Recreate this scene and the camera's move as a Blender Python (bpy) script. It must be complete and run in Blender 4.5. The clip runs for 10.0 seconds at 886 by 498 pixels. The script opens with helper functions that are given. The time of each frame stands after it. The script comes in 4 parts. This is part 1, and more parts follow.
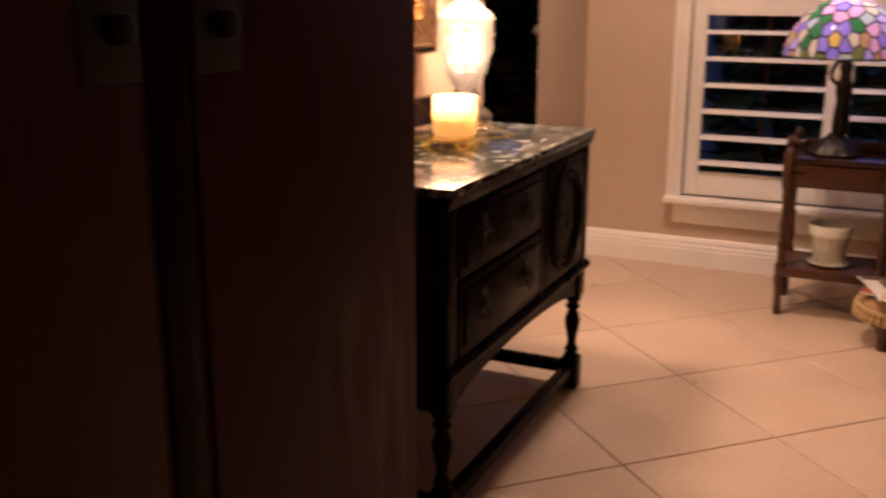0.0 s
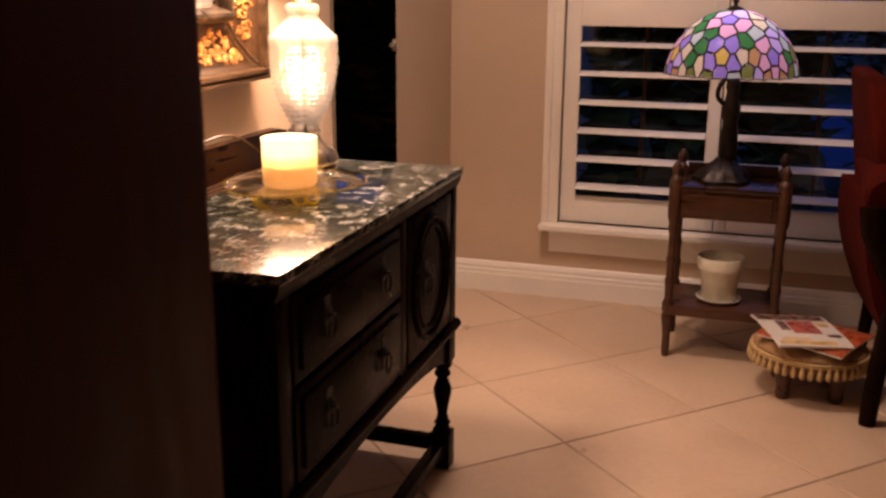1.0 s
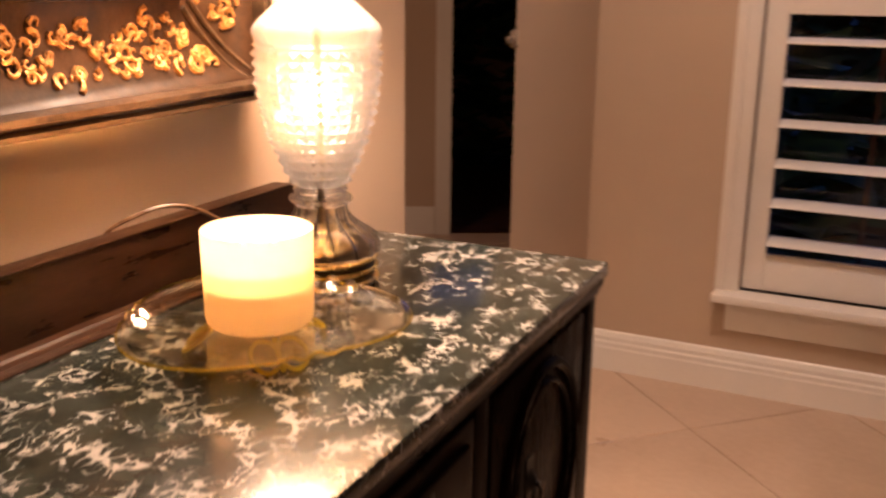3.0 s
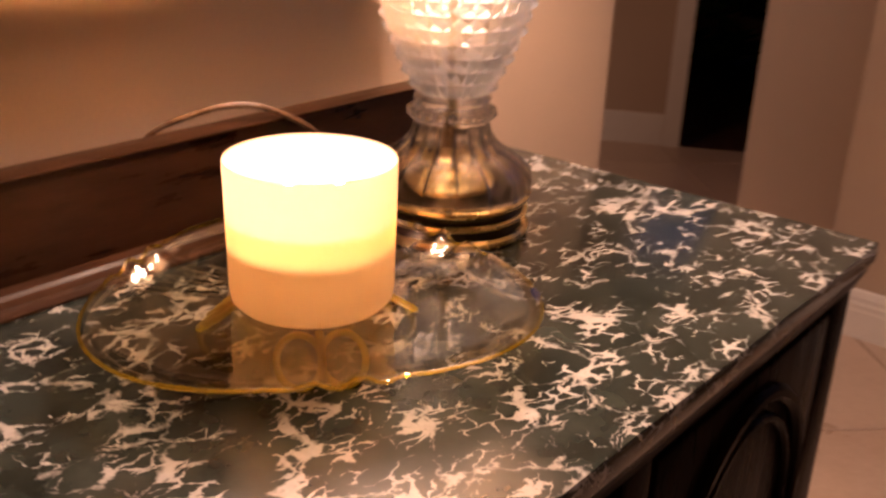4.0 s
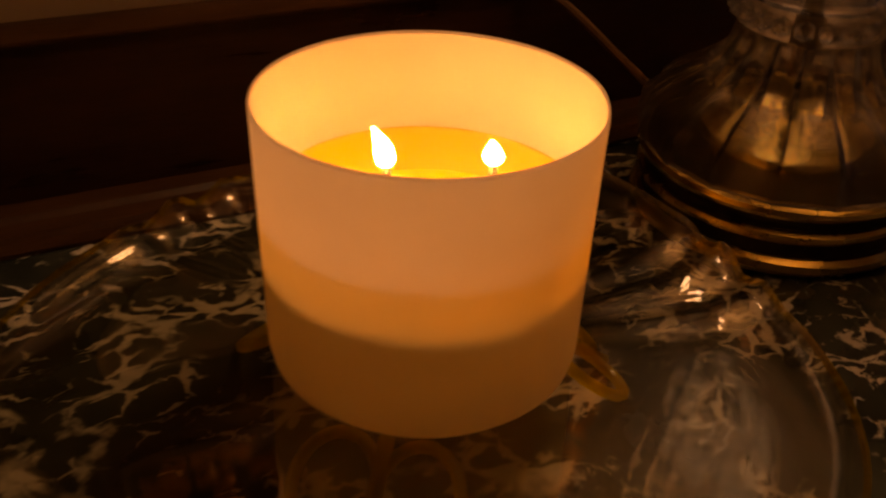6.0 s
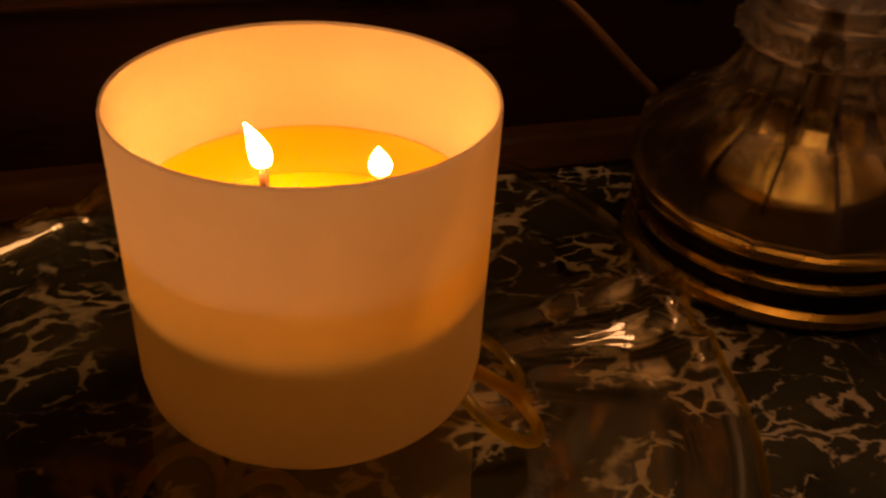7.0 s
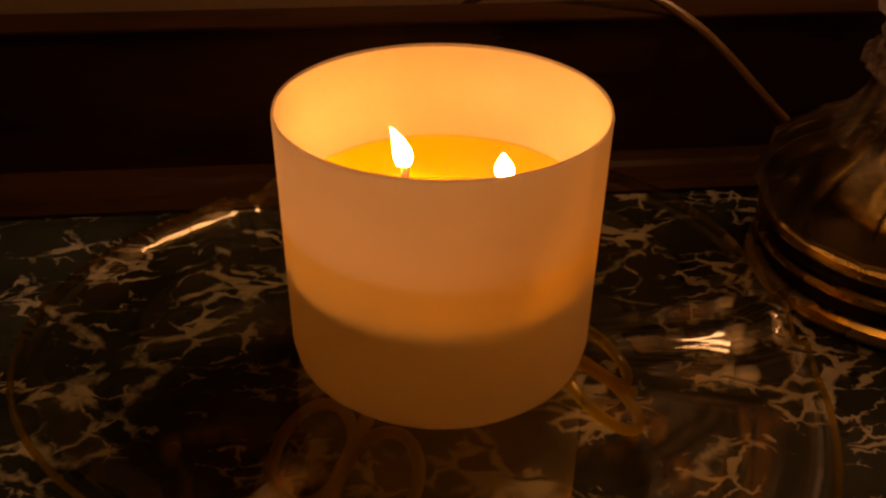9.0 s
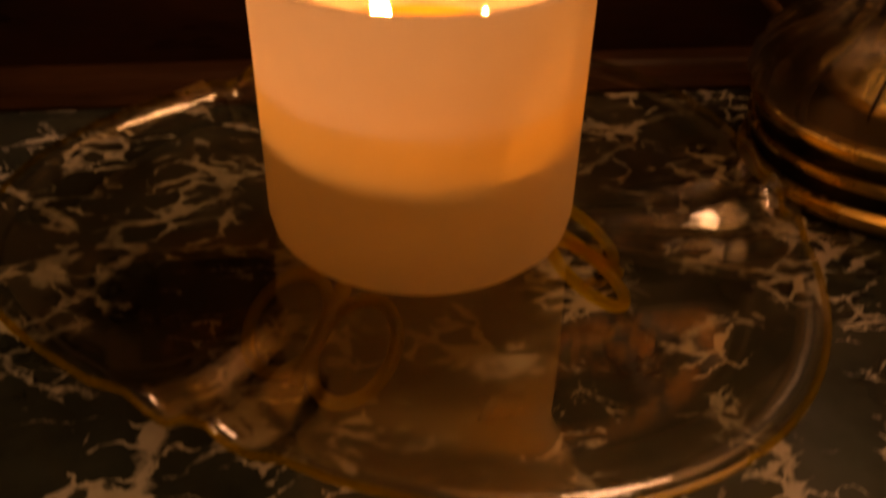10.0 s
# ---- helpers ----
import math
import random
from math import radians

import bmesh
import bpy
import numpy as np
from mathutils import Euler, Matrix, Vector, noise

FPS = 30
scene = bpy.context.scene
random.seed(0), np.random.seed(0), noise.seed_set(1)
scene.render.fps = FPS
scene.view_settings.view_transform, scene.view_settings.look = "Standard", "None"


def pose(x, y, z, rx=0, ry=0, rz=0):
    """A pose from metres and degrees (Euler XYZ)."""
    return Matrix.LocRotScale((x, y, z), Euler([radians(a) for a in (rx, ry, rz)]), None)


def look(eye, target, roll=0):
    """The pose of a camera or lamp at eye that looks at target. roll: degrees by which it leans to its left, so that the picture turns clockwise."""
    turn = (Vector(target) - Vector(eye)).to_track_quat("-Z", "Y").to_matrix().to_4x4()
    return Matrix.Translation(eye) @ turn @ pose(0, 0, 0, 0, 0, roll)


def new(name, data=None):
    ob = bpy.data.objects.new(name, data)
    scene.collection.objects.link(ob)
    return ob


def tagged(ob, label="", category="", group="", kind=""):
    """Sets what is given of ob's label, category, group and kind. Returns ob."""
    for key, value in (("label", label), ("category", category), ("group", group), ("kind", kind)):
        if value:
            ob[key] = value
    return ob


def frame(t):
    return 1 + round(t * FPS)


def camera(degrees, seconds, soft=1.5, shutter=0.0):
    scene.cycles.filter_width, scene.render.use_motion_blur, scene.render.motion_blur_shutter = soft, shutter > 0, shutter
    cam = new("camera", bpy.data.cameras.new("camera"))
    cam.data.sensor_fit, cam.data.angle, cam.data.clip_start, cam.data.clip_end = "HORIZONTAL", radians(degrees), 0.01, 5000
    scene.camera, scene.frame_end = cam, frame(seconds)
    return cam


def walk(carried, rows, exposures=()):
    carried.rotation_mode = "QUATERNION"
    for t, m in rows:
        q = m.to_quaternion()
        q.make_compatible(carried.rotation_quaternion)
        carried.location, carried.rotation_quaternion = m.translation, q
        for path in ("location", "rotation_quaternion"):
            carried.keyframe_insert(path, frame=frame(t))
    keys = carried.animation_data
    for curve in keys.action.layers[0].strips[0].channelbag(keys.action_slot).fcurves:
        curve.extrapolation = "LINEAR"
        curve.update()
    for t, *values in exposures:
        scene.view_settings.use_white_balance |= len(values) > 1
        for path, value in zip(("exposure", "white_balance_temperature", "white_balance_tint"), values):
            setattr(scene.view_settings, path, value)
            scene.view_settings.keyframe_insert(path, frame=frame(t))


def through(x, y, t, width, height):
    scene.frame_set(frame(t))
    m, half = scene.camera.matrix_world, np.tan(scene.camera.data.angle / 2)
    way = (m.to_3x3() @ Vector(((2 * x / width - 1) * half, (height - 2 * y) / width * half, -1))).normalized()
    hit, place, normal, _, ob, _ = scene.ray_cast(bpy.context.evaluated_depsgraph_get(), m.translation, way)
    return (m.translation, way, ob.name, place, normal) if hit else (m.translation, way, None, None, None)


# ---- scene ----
cam = camera(48.4, 10.0, soft=2.4, shutter=0.5)
PATH = [
    (0, (0.305, 0.364, 1.195), (-0.512, 2.116, 0.682), 0.1),
    (0.5, (0.187, 0.566, 1.213), (-0.421, 2.399, 0.694), -0.7),
    (1, (0.168, 0.837, 1.233), (-0.408, 2.681, 0.715), 0.4),
    (1.5, (0.077, 1.088, 1.223), (-0.449, 2.95, 0.717), 1.3),
    (1.8, (0.001, 1.227, 1.214), (-0.418, 3.124, 0.739), -1.3),
    (2, (-0.035, 1.32, 1.206), (-0.405, 3.227, 0.729), -1.8),
    (2.5, (-0.082, 1.599, 1.188), (-0.635, 3.444, 0.649), -0.5),
    (2.7, (-0.108, 1.715, 1.185), (-0.787, 3.519, 0.649), 0.1),
    (3.8, (-0.249, 2.183, 1.136), (-1.361, 3.700, 0.455), 1.6),
    (4, (-0.276, 2.244, 1.119), (-1.452, 3.674, 0.364), 2.2),
    (4.5, (-0.278, 2.376, 1.127), (-1.712, 3.475, 0.268), 4.6),
    (5, (-0.319, 2.450, 1.112), (-1.884, 3.300, 0.201), 4.1),
    (5.2, (-0.357, 2.470, 1.096), (-1.933, 3.258, 0.150), 3.6),
    (6.3, (-0.483, 2.570, 1.052), (-1.988, 3.310, -0.037), 2.3),
    (6.5, (-0.478, 2.591, 1.054), (-2.012, 3.294, -0.019), 2.4),
    (7, (-0.473, 2.624, 1.046), (-2.076, 3.132, -0.037), 2.9),
    (7.5, (-0.465, 2.630, 1.057), (-2.114, 3.018, -0.005), 1.8),
    (8, (-0.447, 2.639, 1.058), (-2.110, 2.998, 0.007), 1.8),
    (8.5, (-0.435, 2.635, 1.059), (-2.119, 2.905, 0.021), 1.2),
    (9, (-0.429, 2.629, 1.060), (-2.123, 2.821, 0.015), 0.7),
    (9.5, (-0.423, 2.636, 1.058), (-2.114, 2.828, 0.008), 1.2),
    (10, (-0.420, 2.634, 1.026), (-2.071, 2.831, -0.086), 1.1),
]
EXPOSURES = [(0.0, 0.46, 6350, 25), (0.7, 0.22, 6350, 25), (1.5, 0.06, 6350, 23), (2.7, 0.16, 6350, 22), (4.0, -0.40, 6400, 35), (4.5, -0.98, 6800, 39), (5.2, -1.9, 8500, 41), (6.3, -3.45, 16000, 43), (9.0, -3.45, 16000, 43), (9.5, -3.3, 15000, 43), (10.0, -2.9, 13500, 43)]
walk(cam, [(t, look(eye, target, roll)) for t, eye, target, roll in PATH], EXPOSURES)

# ---- world and lights: dusk outside, one crystal lamp, one stained-glass lamp and two flames inside, fill lights added in the vase and hall ----
world = bpy.data.worlds.new("dusk_sky")
world.use_nodes = True
scene.world = world
world.node_tree.nodes["Background"].inputs[0].default_value = (0.03, 0.09, 0.34, 1)
world.node_tree.nodes["Background"].inputs[1].default_value = 0.75
WARM = (1.0, 0.70, 0.46)


def lamp(name, place, energy, radius, colour):
    data = bpy.data.lights.new(name, "POINT")
    data.energy, data.shadow_soft_size, data.color = energy, radius, colour
    ob = new(name, data)
    ob.location = place
    return ob


LAMP = (-0.808, 2.896)          # axis of the crystal lamp
GLASS_LAMP = (0.088, 4.235)      # axis of the stained-glass lamp
lamp("bulb", (LAMP[0], LAMP[1], 1.41), 48.0, 0.085, WARM)
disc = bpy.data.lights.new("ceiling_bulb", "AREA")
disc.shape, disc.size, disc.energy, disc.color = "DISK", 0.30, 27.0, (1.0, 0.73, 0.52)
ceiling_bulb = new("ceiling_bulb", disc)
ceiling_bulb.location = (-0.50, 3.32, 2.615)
lamp("small_bulb", (GLASS_LAMP[0], GLASS_LAMP[1], 1.085), 1.0, 0.025, (0.95, 0.84, 1.0))
# Fill light added inside the vase so that the crystal shows white.
lamp("vase_fill", (LAMP[0], LAMP[1], 1.03), 0.50, 0.050, (1.0, 0.78, 0.58))
# Unseen fill light, added because the hall came out too dark.
hall = bpy.data.lights.new("hall_fill", "AREA")
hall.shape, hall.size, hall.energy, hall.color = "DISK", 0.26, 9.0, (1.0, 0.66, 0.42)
hall_fill = new("hall_fill", hall)
hall_fill.location = (-2.0, 4.1, 2.515)


# ---- materials ----
def material(name):
    m = bpy.data.materials.new(name)
    m.use_nodes = True
    t = m.node_tree
    return m, t, t.nodes["Principled BSDF"]


def node(t, kind, **values):
    n = t.nodes.new(kind)
    for key, value in values.items():
        n.inputs[key.replace("_", " ")].default_value = value
    return n


def ramp(t, source, stops):
    r = t.nodes.new("ShaderNodeValToRGB")
    while len(r.color_ramp.elements) < len(stops):
        r.color_ramp.elements.new(0.5)
    for e, (p, c) in zip(r.color_ramp.elements, stops):
        e.position = p
        e.color = (*c, 1) if len(c) == 3 else c
    t.links.new(source, r.inputs[0])
    return r


def coords(t, scale=(1, 1, 1)):
    g = t.nodes.new("ShaderNodeNewGeometry")
    m = t.nodes.new("ShaderNodeMapping")
    m.inputs["Scale"].default_value = scale
    t.links.new(g.outputs["Position"], m.inputs[0])
    return m.outputs[0]


def surface(name, dark, light, rough=0.6, metal=0.0, scale=6.0, grain=120.0, bump=0.15, stretch=(1, 1, 1), distance=0.002,
            rough_spread=0.12, coat=0.0, per_object=0.0):
    """Two-scale surface: broad mottling and a fine grain, with the grain as relief."""
    m, t, p = material(name)
    c = coords(t, stretch)
    a = node(t, "ShaderNodeTexNoise", Scale=scale, Detail=5.0, Roughness=0.6)
    b = node(t, "ShaderNodeTexNoise", Scale=grain, Detail=4.0, Roughness=0.6)
    t.links.new(c, a.inputs[0])
    t.links.new(c, b.inputs[0])
    mix = t.nodes.new("ShaderNodeMath")
    mix.operation = "MULTIPLY_ADD"
    mix.inputs[1].default_value = 0.35
    t.links.new(b.outputs[0], mix.inputs[0])
    half = t.nodes.new("ShaderNodeMath")
    half.operation = "MULTIPLY_ADD"
    half.inputs[1].default_value = 0.65
    half.inputs[2].default_value = 0.0
    t.links.new(a.outputs[0], half.inputs[0])
    t.links.new(half.outputs[0], mix.inputs[2])
    out = mix.outputs[0]
    if per_object:
        info = t.nodes.new("ShaderNodeObjectInfo")
        add = t.nodes.new("ShaderNodeMath")
        add.operation = "MULTIPLY_ADD"
        add.inputs[1].default_value = per_object
        t.links.new(info.outputs["Random"], add.inputs[0])
        t.links.new(out, add.inputs[2])
        out = add.outputs[0]
    r = ramp(t, out, [(0.32, dark), (0.68, light)])
    t.links.new(r.outputs[0], p.inputs["Base Color"])
    rr = ramp(t, a.outputs[0], [(0.3, (rough - rough_spread,) * 3), (0.7, (min(1, rough + rough_spread),) * 3)])
    t.links.new(rr.outputs[0], p.inputs["Roughness"])
    p.inputs["Metallic"].default_value = metal
    p.inputs["Coat Weight"].default_value = coat
    p.inputs["Coat Roughness"].default_value = 0.12
    if bump:
        n = t.nodes.new("ShaderNodeBump")
        n.inputs["Strength"].default_value = bump
        n.inputs["Distance"].default_value = distance
        t.links.new(b.outputs[0], n.inputs["Height"])
        t.links.new(n.outputs[0], p.inputs["Normal"])
    return m


def marble_material():
    m, t, p = material("green_marble")
    c = coords(t)
    warp = node(t, "ShaderNodeTexNoise", Scale=20.0, Detail=5.0, Roughness=0.6)
    t.links.new(c, warp.inputs[0])
    shift = t.nodes.new("ShaderNodeVectorMath")
    shift.operation = "MULTIPLY_ADD"
    shift.inputs[1].default_value = (0.045, 0.045, 0.0)
    t.links.new(warp.outputs["Color"], shift.inputs[0])
    t.links.new(c, shift.inputs[2])
    turned = t.nodes.new("ShaderNodeMapping")
    turned.inputs["Rotation"].default_value = (0, 0, 0.5)
    turned.inputs["Scale"].default_value = (1.0, 0.55, 1.0)
    t.links.new(shift.outputs[0], turned.inputs[0])
    fine = node(t, "ShaderNodeTexVoronoi", Scale=86.0)
    fine.feature = "DISTANCE_TO_EDGE"
    coarse = node(t, "ShaderNodeTexVoronoi", Scale=24.0)
    coarse.feature = "DISTANCE_TO_EDGE"
    for v in (fine, coarse):
        t.links.new(turned.outputs[0], v.inputs[0])
    zone = node(t, "ShaderNodeTexNoise", Scale=31.0, Detail=4.0, Roughness=0.65)
    t.links.new(c, zone.inputs[0])
    width = ramp(t, zone.outputs[0], [(0.38, (0, 0, 0)), (0.70, (1, 1, 1))])

    def vein(v, thick, thin):
        w = t.nodes.new("ShaderNodeMath")
        w.operation = "MULTIPLY_ADD"
        w.inputs[1].default_value = thick
        w.inputs[2].default_value = thin
        t.links.new(width.outputs[0], w.inputs[0])
        d = t.nodes.new("ShaderNodeMath")
        d.operation = "SUBTRACT"
        t.links.new(w.outputs[0], d.inputs[0])
        t.links.new(v.outputs["Distance"], d.inputs[1])
        e = t.nodes.new("ShaderNodeMath")
        e.operation = "MULTIPLY"
        e.use_clamp = True
        e.inputs[1].default_value = 30.0
        t.links.new(d.outputs[0], e.inputs[0])
        return e.outputs[0]

    both = t.nodes.new("ShaderNodeMath")
    both.operation = "MAXIMUM"
    t.links.new(vein(fine, 0.215, -0.058), both.inputs[0])
    t.links.new(vein(coarse, 0.085, -0.008), both.inputs[1])
    ground = ramp(t, warp.outputs[0], [(0.3, (0.010, 0.013, 0.010)), (0.7, (0.034, 0.041, 0.034))])
    pale = ramp(t, zone.outputs[0], [(0.3, (0.15, 0.15, 0.14)), (0.7, (0.38, 0.37, 0.34))])
    mix = t.nodes.new("ShaderNodeMix")
    mix.data_type = "RGBA"
    t.links.new(both.outputs[0], mix.inputs[0])
    t.links.new(ground.outputs[0], mix.inputs[6])
    t.links.new(pale.outputs[0], mix.inputs[7])
    t.links.new(mix.outputs[2], p.inputs["Base Color"])
    p.inputs["Roughness"].default_value = 0.17
    p.inputs["Specular IOR Level"].default_value = 0.36
    return m


def thin_glass(name, tint, gloss=0.03, body=0.0, base=0.035):
    """Thin clear glass: light goes straight through, gloss by Fresnel."""
    m, t, p = material(name)
    t.nodes.remove(p)
    clear = node(t, "ShaderNodeBsdfTransparent", Color=(*tint, 1))
    shine = node(t, "ShaderNodeBsdfGlossy", Roughness=gloss)
    w = t.nodes.new("ShaderNodeLayerWeight")
    f = t.nodes.new("ShaderNodeMath")
    f.operation = "POWER"
    f.inputs[1].default_value = 4.0
    t.links.new(w.outputs["Facing"], f.inputs[0])
    g = t.nodes.new("ShaderNodeMath")
    g.operation = "MULTIPLY_ADD"
    g.inputs[1].default_value = 0.75
    g.inputs[2].default_value = base
    t.links.new(f.outputs[0], g.inputs[0])
    mix = t.nodes.new("ShaderNodeMixShader")
    t.links.new(g.outputs[0], mix.inputs[0])
    t.links.new(clear.outputs[0], mix.inputs[1])
    t.links.new(shine.outputs[0], mix.inputs[2])
    last = mix
    if body:
        scatter = node(t, "ShaderNodeBsdfTranslucent", Color=(*tint, 1))
        last = t.nodes.new("ShaderNodeMixShader")
        last.inputs[0].default_value = body
        t.links.new(mix.outputs[0], last.inputs[1])
        t.links.new(scatter.outputs[0], last.inputs[2])
    t.links.new(last.outputs[0], t.nodes["Material Output"].inputs[0])
    return m


def translucent(name, colour, through=0.5, gloss=0.0, rough=0.3):
    """A sheet that scatters light to both its sides."""
    m, t, p = material(name)
    p.inputs["Base Color"].default_value = (*colour, 1)
    p.inputs["Roughness"].default_value = rough
    p.inputs["Specular IOR Level"].default_value = gloss
    n = node(t, "ShaderNodeTexNoise", Scale=60.0, Detail=3.0)
    t.links.new(coords(t), n.inputs[0])
    r = ramp(t, n.outputs[0], [(0.3, tuple(v * 0.97 for v in colour)), (0.7, colour)])
    t.links.new(r.outputs[0], p.inputs["Base Color"])
    b = t.nodes.new("ShaderNodeBsdfTranslucent")
    t.links.new(r.outputs[0], b.inputs[0])
    mix = t.nodes.new("ShaderNodeMixShader")
    mix.inputs[0].default_value = through
    t.links.new(p.outputs[0], mix.inputs[1])
    t.links.new(b.outputs[0], mix.inputs[2])
    t.links.new(mix.outputs[0], t.nodes["Material Output"].inputs[0])
    return m


def melted(name, colour, share):
    """Molten wax: a glossy, partly clear golden liquid."""
    m, t, p = material(name)
    p.inputs["Base Color"].default_value = (*colour, 1)
    p.inputs["Roughness"].default_value = 0.06
    clear = node(t, "ShaderNodeBsdfTransparent", Color=(1.0, 0.93, 0.72, 1))
    mix = t.nodes.new("ShaderNodeMixShader")
    mix.inputs[0].default_value = share
    t.links.new(clear.outputs[0], mix.inputs[1])
    t.links.new(p.outputs[0], mix.inputs[2])
    t.links.new(mix.outputs[0], t.nodes["Material Output"].inputs[0])
    return m


def glowing(name, colour, strength):
    m, t, p = material(name)
    p.inputs["Base Color"].default_value = (*colour, 1)
    p.inputs["Emission Color"].default_value = (*colour, 1)
    p.inputs["Emission Strength"].default_value = strength
    return m


def crystal(name, white_share=0.25, clear=0.35):
    """Cut crystal, with some diffuse white added to stand in for its bright glints; clear is the share of light that
    goes straight on.
    """
    m, t, p = material(name)
    p.inputs["Base Color"].default_value = (0.99, 0.985, 0.975, 1)
    p.inputs["Transmission Weight"].default_value = 1.0 - white_share
    p.inputs["Roughness"].default_value = 0.02
    p.inputs["IOR"].default_value = 1.52
    straight = node(t, "ShaderNodeBsdfTransparent", Color=(1, 0.99, 0.97, 1))
    mix = t.nodes.new("ShaderNodeMixShader")
    mix.inputs[0].default_value = clear
    t.links.new(p.outputs[0], mix.inputs[1])
    t.links.new(straight.outputs[0], mix.inputs[2])
    t.links.new(mix.outputs[0], t.nodes["Material Output"].inputs[0])
    return m


WALL = surface("tan_wall_paint", (0.47, 0.36, 0.26), (0.52, 0.40, 0.29), 0.75, scale=1.5, grain=260, bump=0.25, distance=0.001)
HALL_WALL = WALL
CEILING = surface("ceiling_paint", (0.72, 0.69, 0.63), (0.78, 0.75, 0.69), 0.85, scale=2, grain=200, bump=0.3)
TRIM = surface("white_trim_paint", (0.74, 0.70, 0.63), (0.80, 0.76, 0.69), 0.4, scale=4, grain=90, bump=0.05)
TILE = surface("beige_floor_tile", (0.42, 0.30, 0.21), (0.54, 0.41, 0.30), 0.38, scale=3.5, grain=45, bump=0.12, per_object=0.16)
GROUT = surface("tile_grout", (0.30, 0.215, 0.155), (0.37, 0.27, 0.20), 0.9, scale=8, grain=300, bump=0.3)
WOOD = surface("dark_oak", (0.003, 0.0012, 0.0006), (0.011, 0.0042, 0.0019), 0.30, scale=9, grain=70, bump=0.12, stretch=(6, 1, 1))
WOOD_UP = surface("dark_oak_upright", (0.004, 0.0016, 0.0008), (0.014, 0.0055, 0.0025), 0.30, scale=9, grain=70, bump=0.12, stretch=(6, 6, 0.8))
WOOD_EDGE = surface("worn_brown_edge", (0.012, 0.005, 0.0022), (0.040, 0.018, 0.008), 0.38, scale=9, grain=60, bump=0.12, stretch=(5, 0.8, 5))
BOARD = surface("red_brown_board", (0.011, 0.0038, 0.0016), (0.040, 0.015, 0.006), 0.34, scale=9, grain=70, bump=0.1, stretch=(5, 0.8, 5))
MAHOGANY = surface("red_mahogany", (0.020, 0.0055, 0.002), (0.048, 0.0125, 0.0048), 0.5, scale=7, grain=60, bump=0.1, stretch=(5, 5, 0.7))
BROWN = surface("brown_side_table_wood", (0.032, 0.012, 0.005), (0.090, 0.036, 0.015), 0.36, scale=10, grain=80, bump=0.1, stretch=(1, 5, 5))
IRON = surface("black_iron", (0.012, 0.011, 0.010), (0.03, 0.027, 0.024), 0.5, metal=0.6, scale=30, grain=200, bump=0.2)
BRONZE = surface("dark_bronze", (0.015, 0.012, 0.010), (0.045, 0.035, 0.027), 0.45, metal=0.7, scale=30, grain=160, bump=0.25)
BRASS = surface("aged_brass", (0.70, 0.52, 0.20), (0.95, 0.76, 0.36), 0.24, metal=1.0, scale=25, grain=160, bump=0.06)
BRASS_DARK = surface("blackened_brass", (0.03, 0.022, 0.012), (0.10, 0.07, 0.03), 0.4, metal=0.9, scale=25, grain=160, bump=0.1)
DULL_BRASS = surface("dull_brass", (0.22, 0.14, 0.06), (0.40, 0.27, 0.12), 0.6, metal=0.4, scale=25, grain=160, bump=0.1)
GILT = surface("gilt_carving", (0.10, 0.045, 0.012), (0.42, 0.20, 0.05), 0.4, metal=0.6, scale=32, grain=90, bump=0.7, distance=0.006)
COVE = surface("bronzed_cove", (0.010, 0.0045, 0.002), (0.040, 0.019, 0.008), 0.42, metal=0.0, scale=18, grain=90, bump=0.3)
GILT_EDGE = surface("worn_gilt_edge", (0.015, 0.009, 0.005), (0.10, 0.060, 0.030), 0.4, metal=0.5, scale=40, grain=150, bump=0.4)
PEWTER = surface("silvered_moulding", (0.02, 0.013, 0.008), (0.06, 0.042, 0.028), 0.35, metal=0.6, scale=20, grain=150, bump=0.2)
CANVAS = surface("dark_painting", (0.015, 0.022, 0.035), (0.16, 0.14, 0.12), 0.5, scale=7, grain=40, bump=0.2)
RED = surface("red_upholstery", (0.036, 0.0030, 0.0012), (0.082, 0.0075, 0.0028), 0.85, scale=10, grain=420, bump=0.5)
CREAM = surface("cream_glazed_pot", (0.58, 0.55, 0.45), (0.70, 0.67, 0.57), 0.35, scale=12, grain=80, bump=0.05)
SOIL = surface("potting_soil", (0.02, 0.014, 0.009), (0.07, 0.045, 0.03), 0.95, scale=60, grain=200, bump=0.8)
TAPESTRY = surface("tapestry_cover", (0.16, 0.08, 0.035), (0.36, 0.22, 0.10), 0.9, scale=30, grain=260, bump=0.5)
TASSEL = surface("straw_tassel", (0.36, 0.24, 0.10), (0.58, 0.42, 0.20), 0.9, scale=40, grain=300, bump=0.6)
PAPER = surface("magazine_paper", (0.62, 0.58, 0.52), (0.74, 0.70, 0.64), 0.5, scale=12, grain=60, bump=0.03)
COVER_RED = surface("magazine_red", (0.30, 0.05, 0.02), (0.48, 0.12, 0.04), 0.3, scale=25, grain=60, bump=0.02)
COVER_DARK = surface("magazine_photo", (0.03, 0.018, 0.012), (0.26, 0.13, 0.07), 0.3, scale=40, grain=90, bump=0.02)
COVER_GOLD = surface("magazine_gold", (0.55, 0.36, 0.10), (0.70, 0.50, 0.20), 0.3, scale=25, grain=60, bump=0.02)
MARBLE = marble_material()
PLATE_GLASS = thin_glass("clear_plate_glass", (0.97, 0.95, 0.87), 0.03, 0.0, 0.09)
YELLOW_GLASS = thin_glass("yellow_edge_glass", (0.97, 0.80, 0.08), 0.05, 0.45, 0.14)
PANE = thin_glass("window_glass", (0.92, 0.94, 0.94), 0.0)
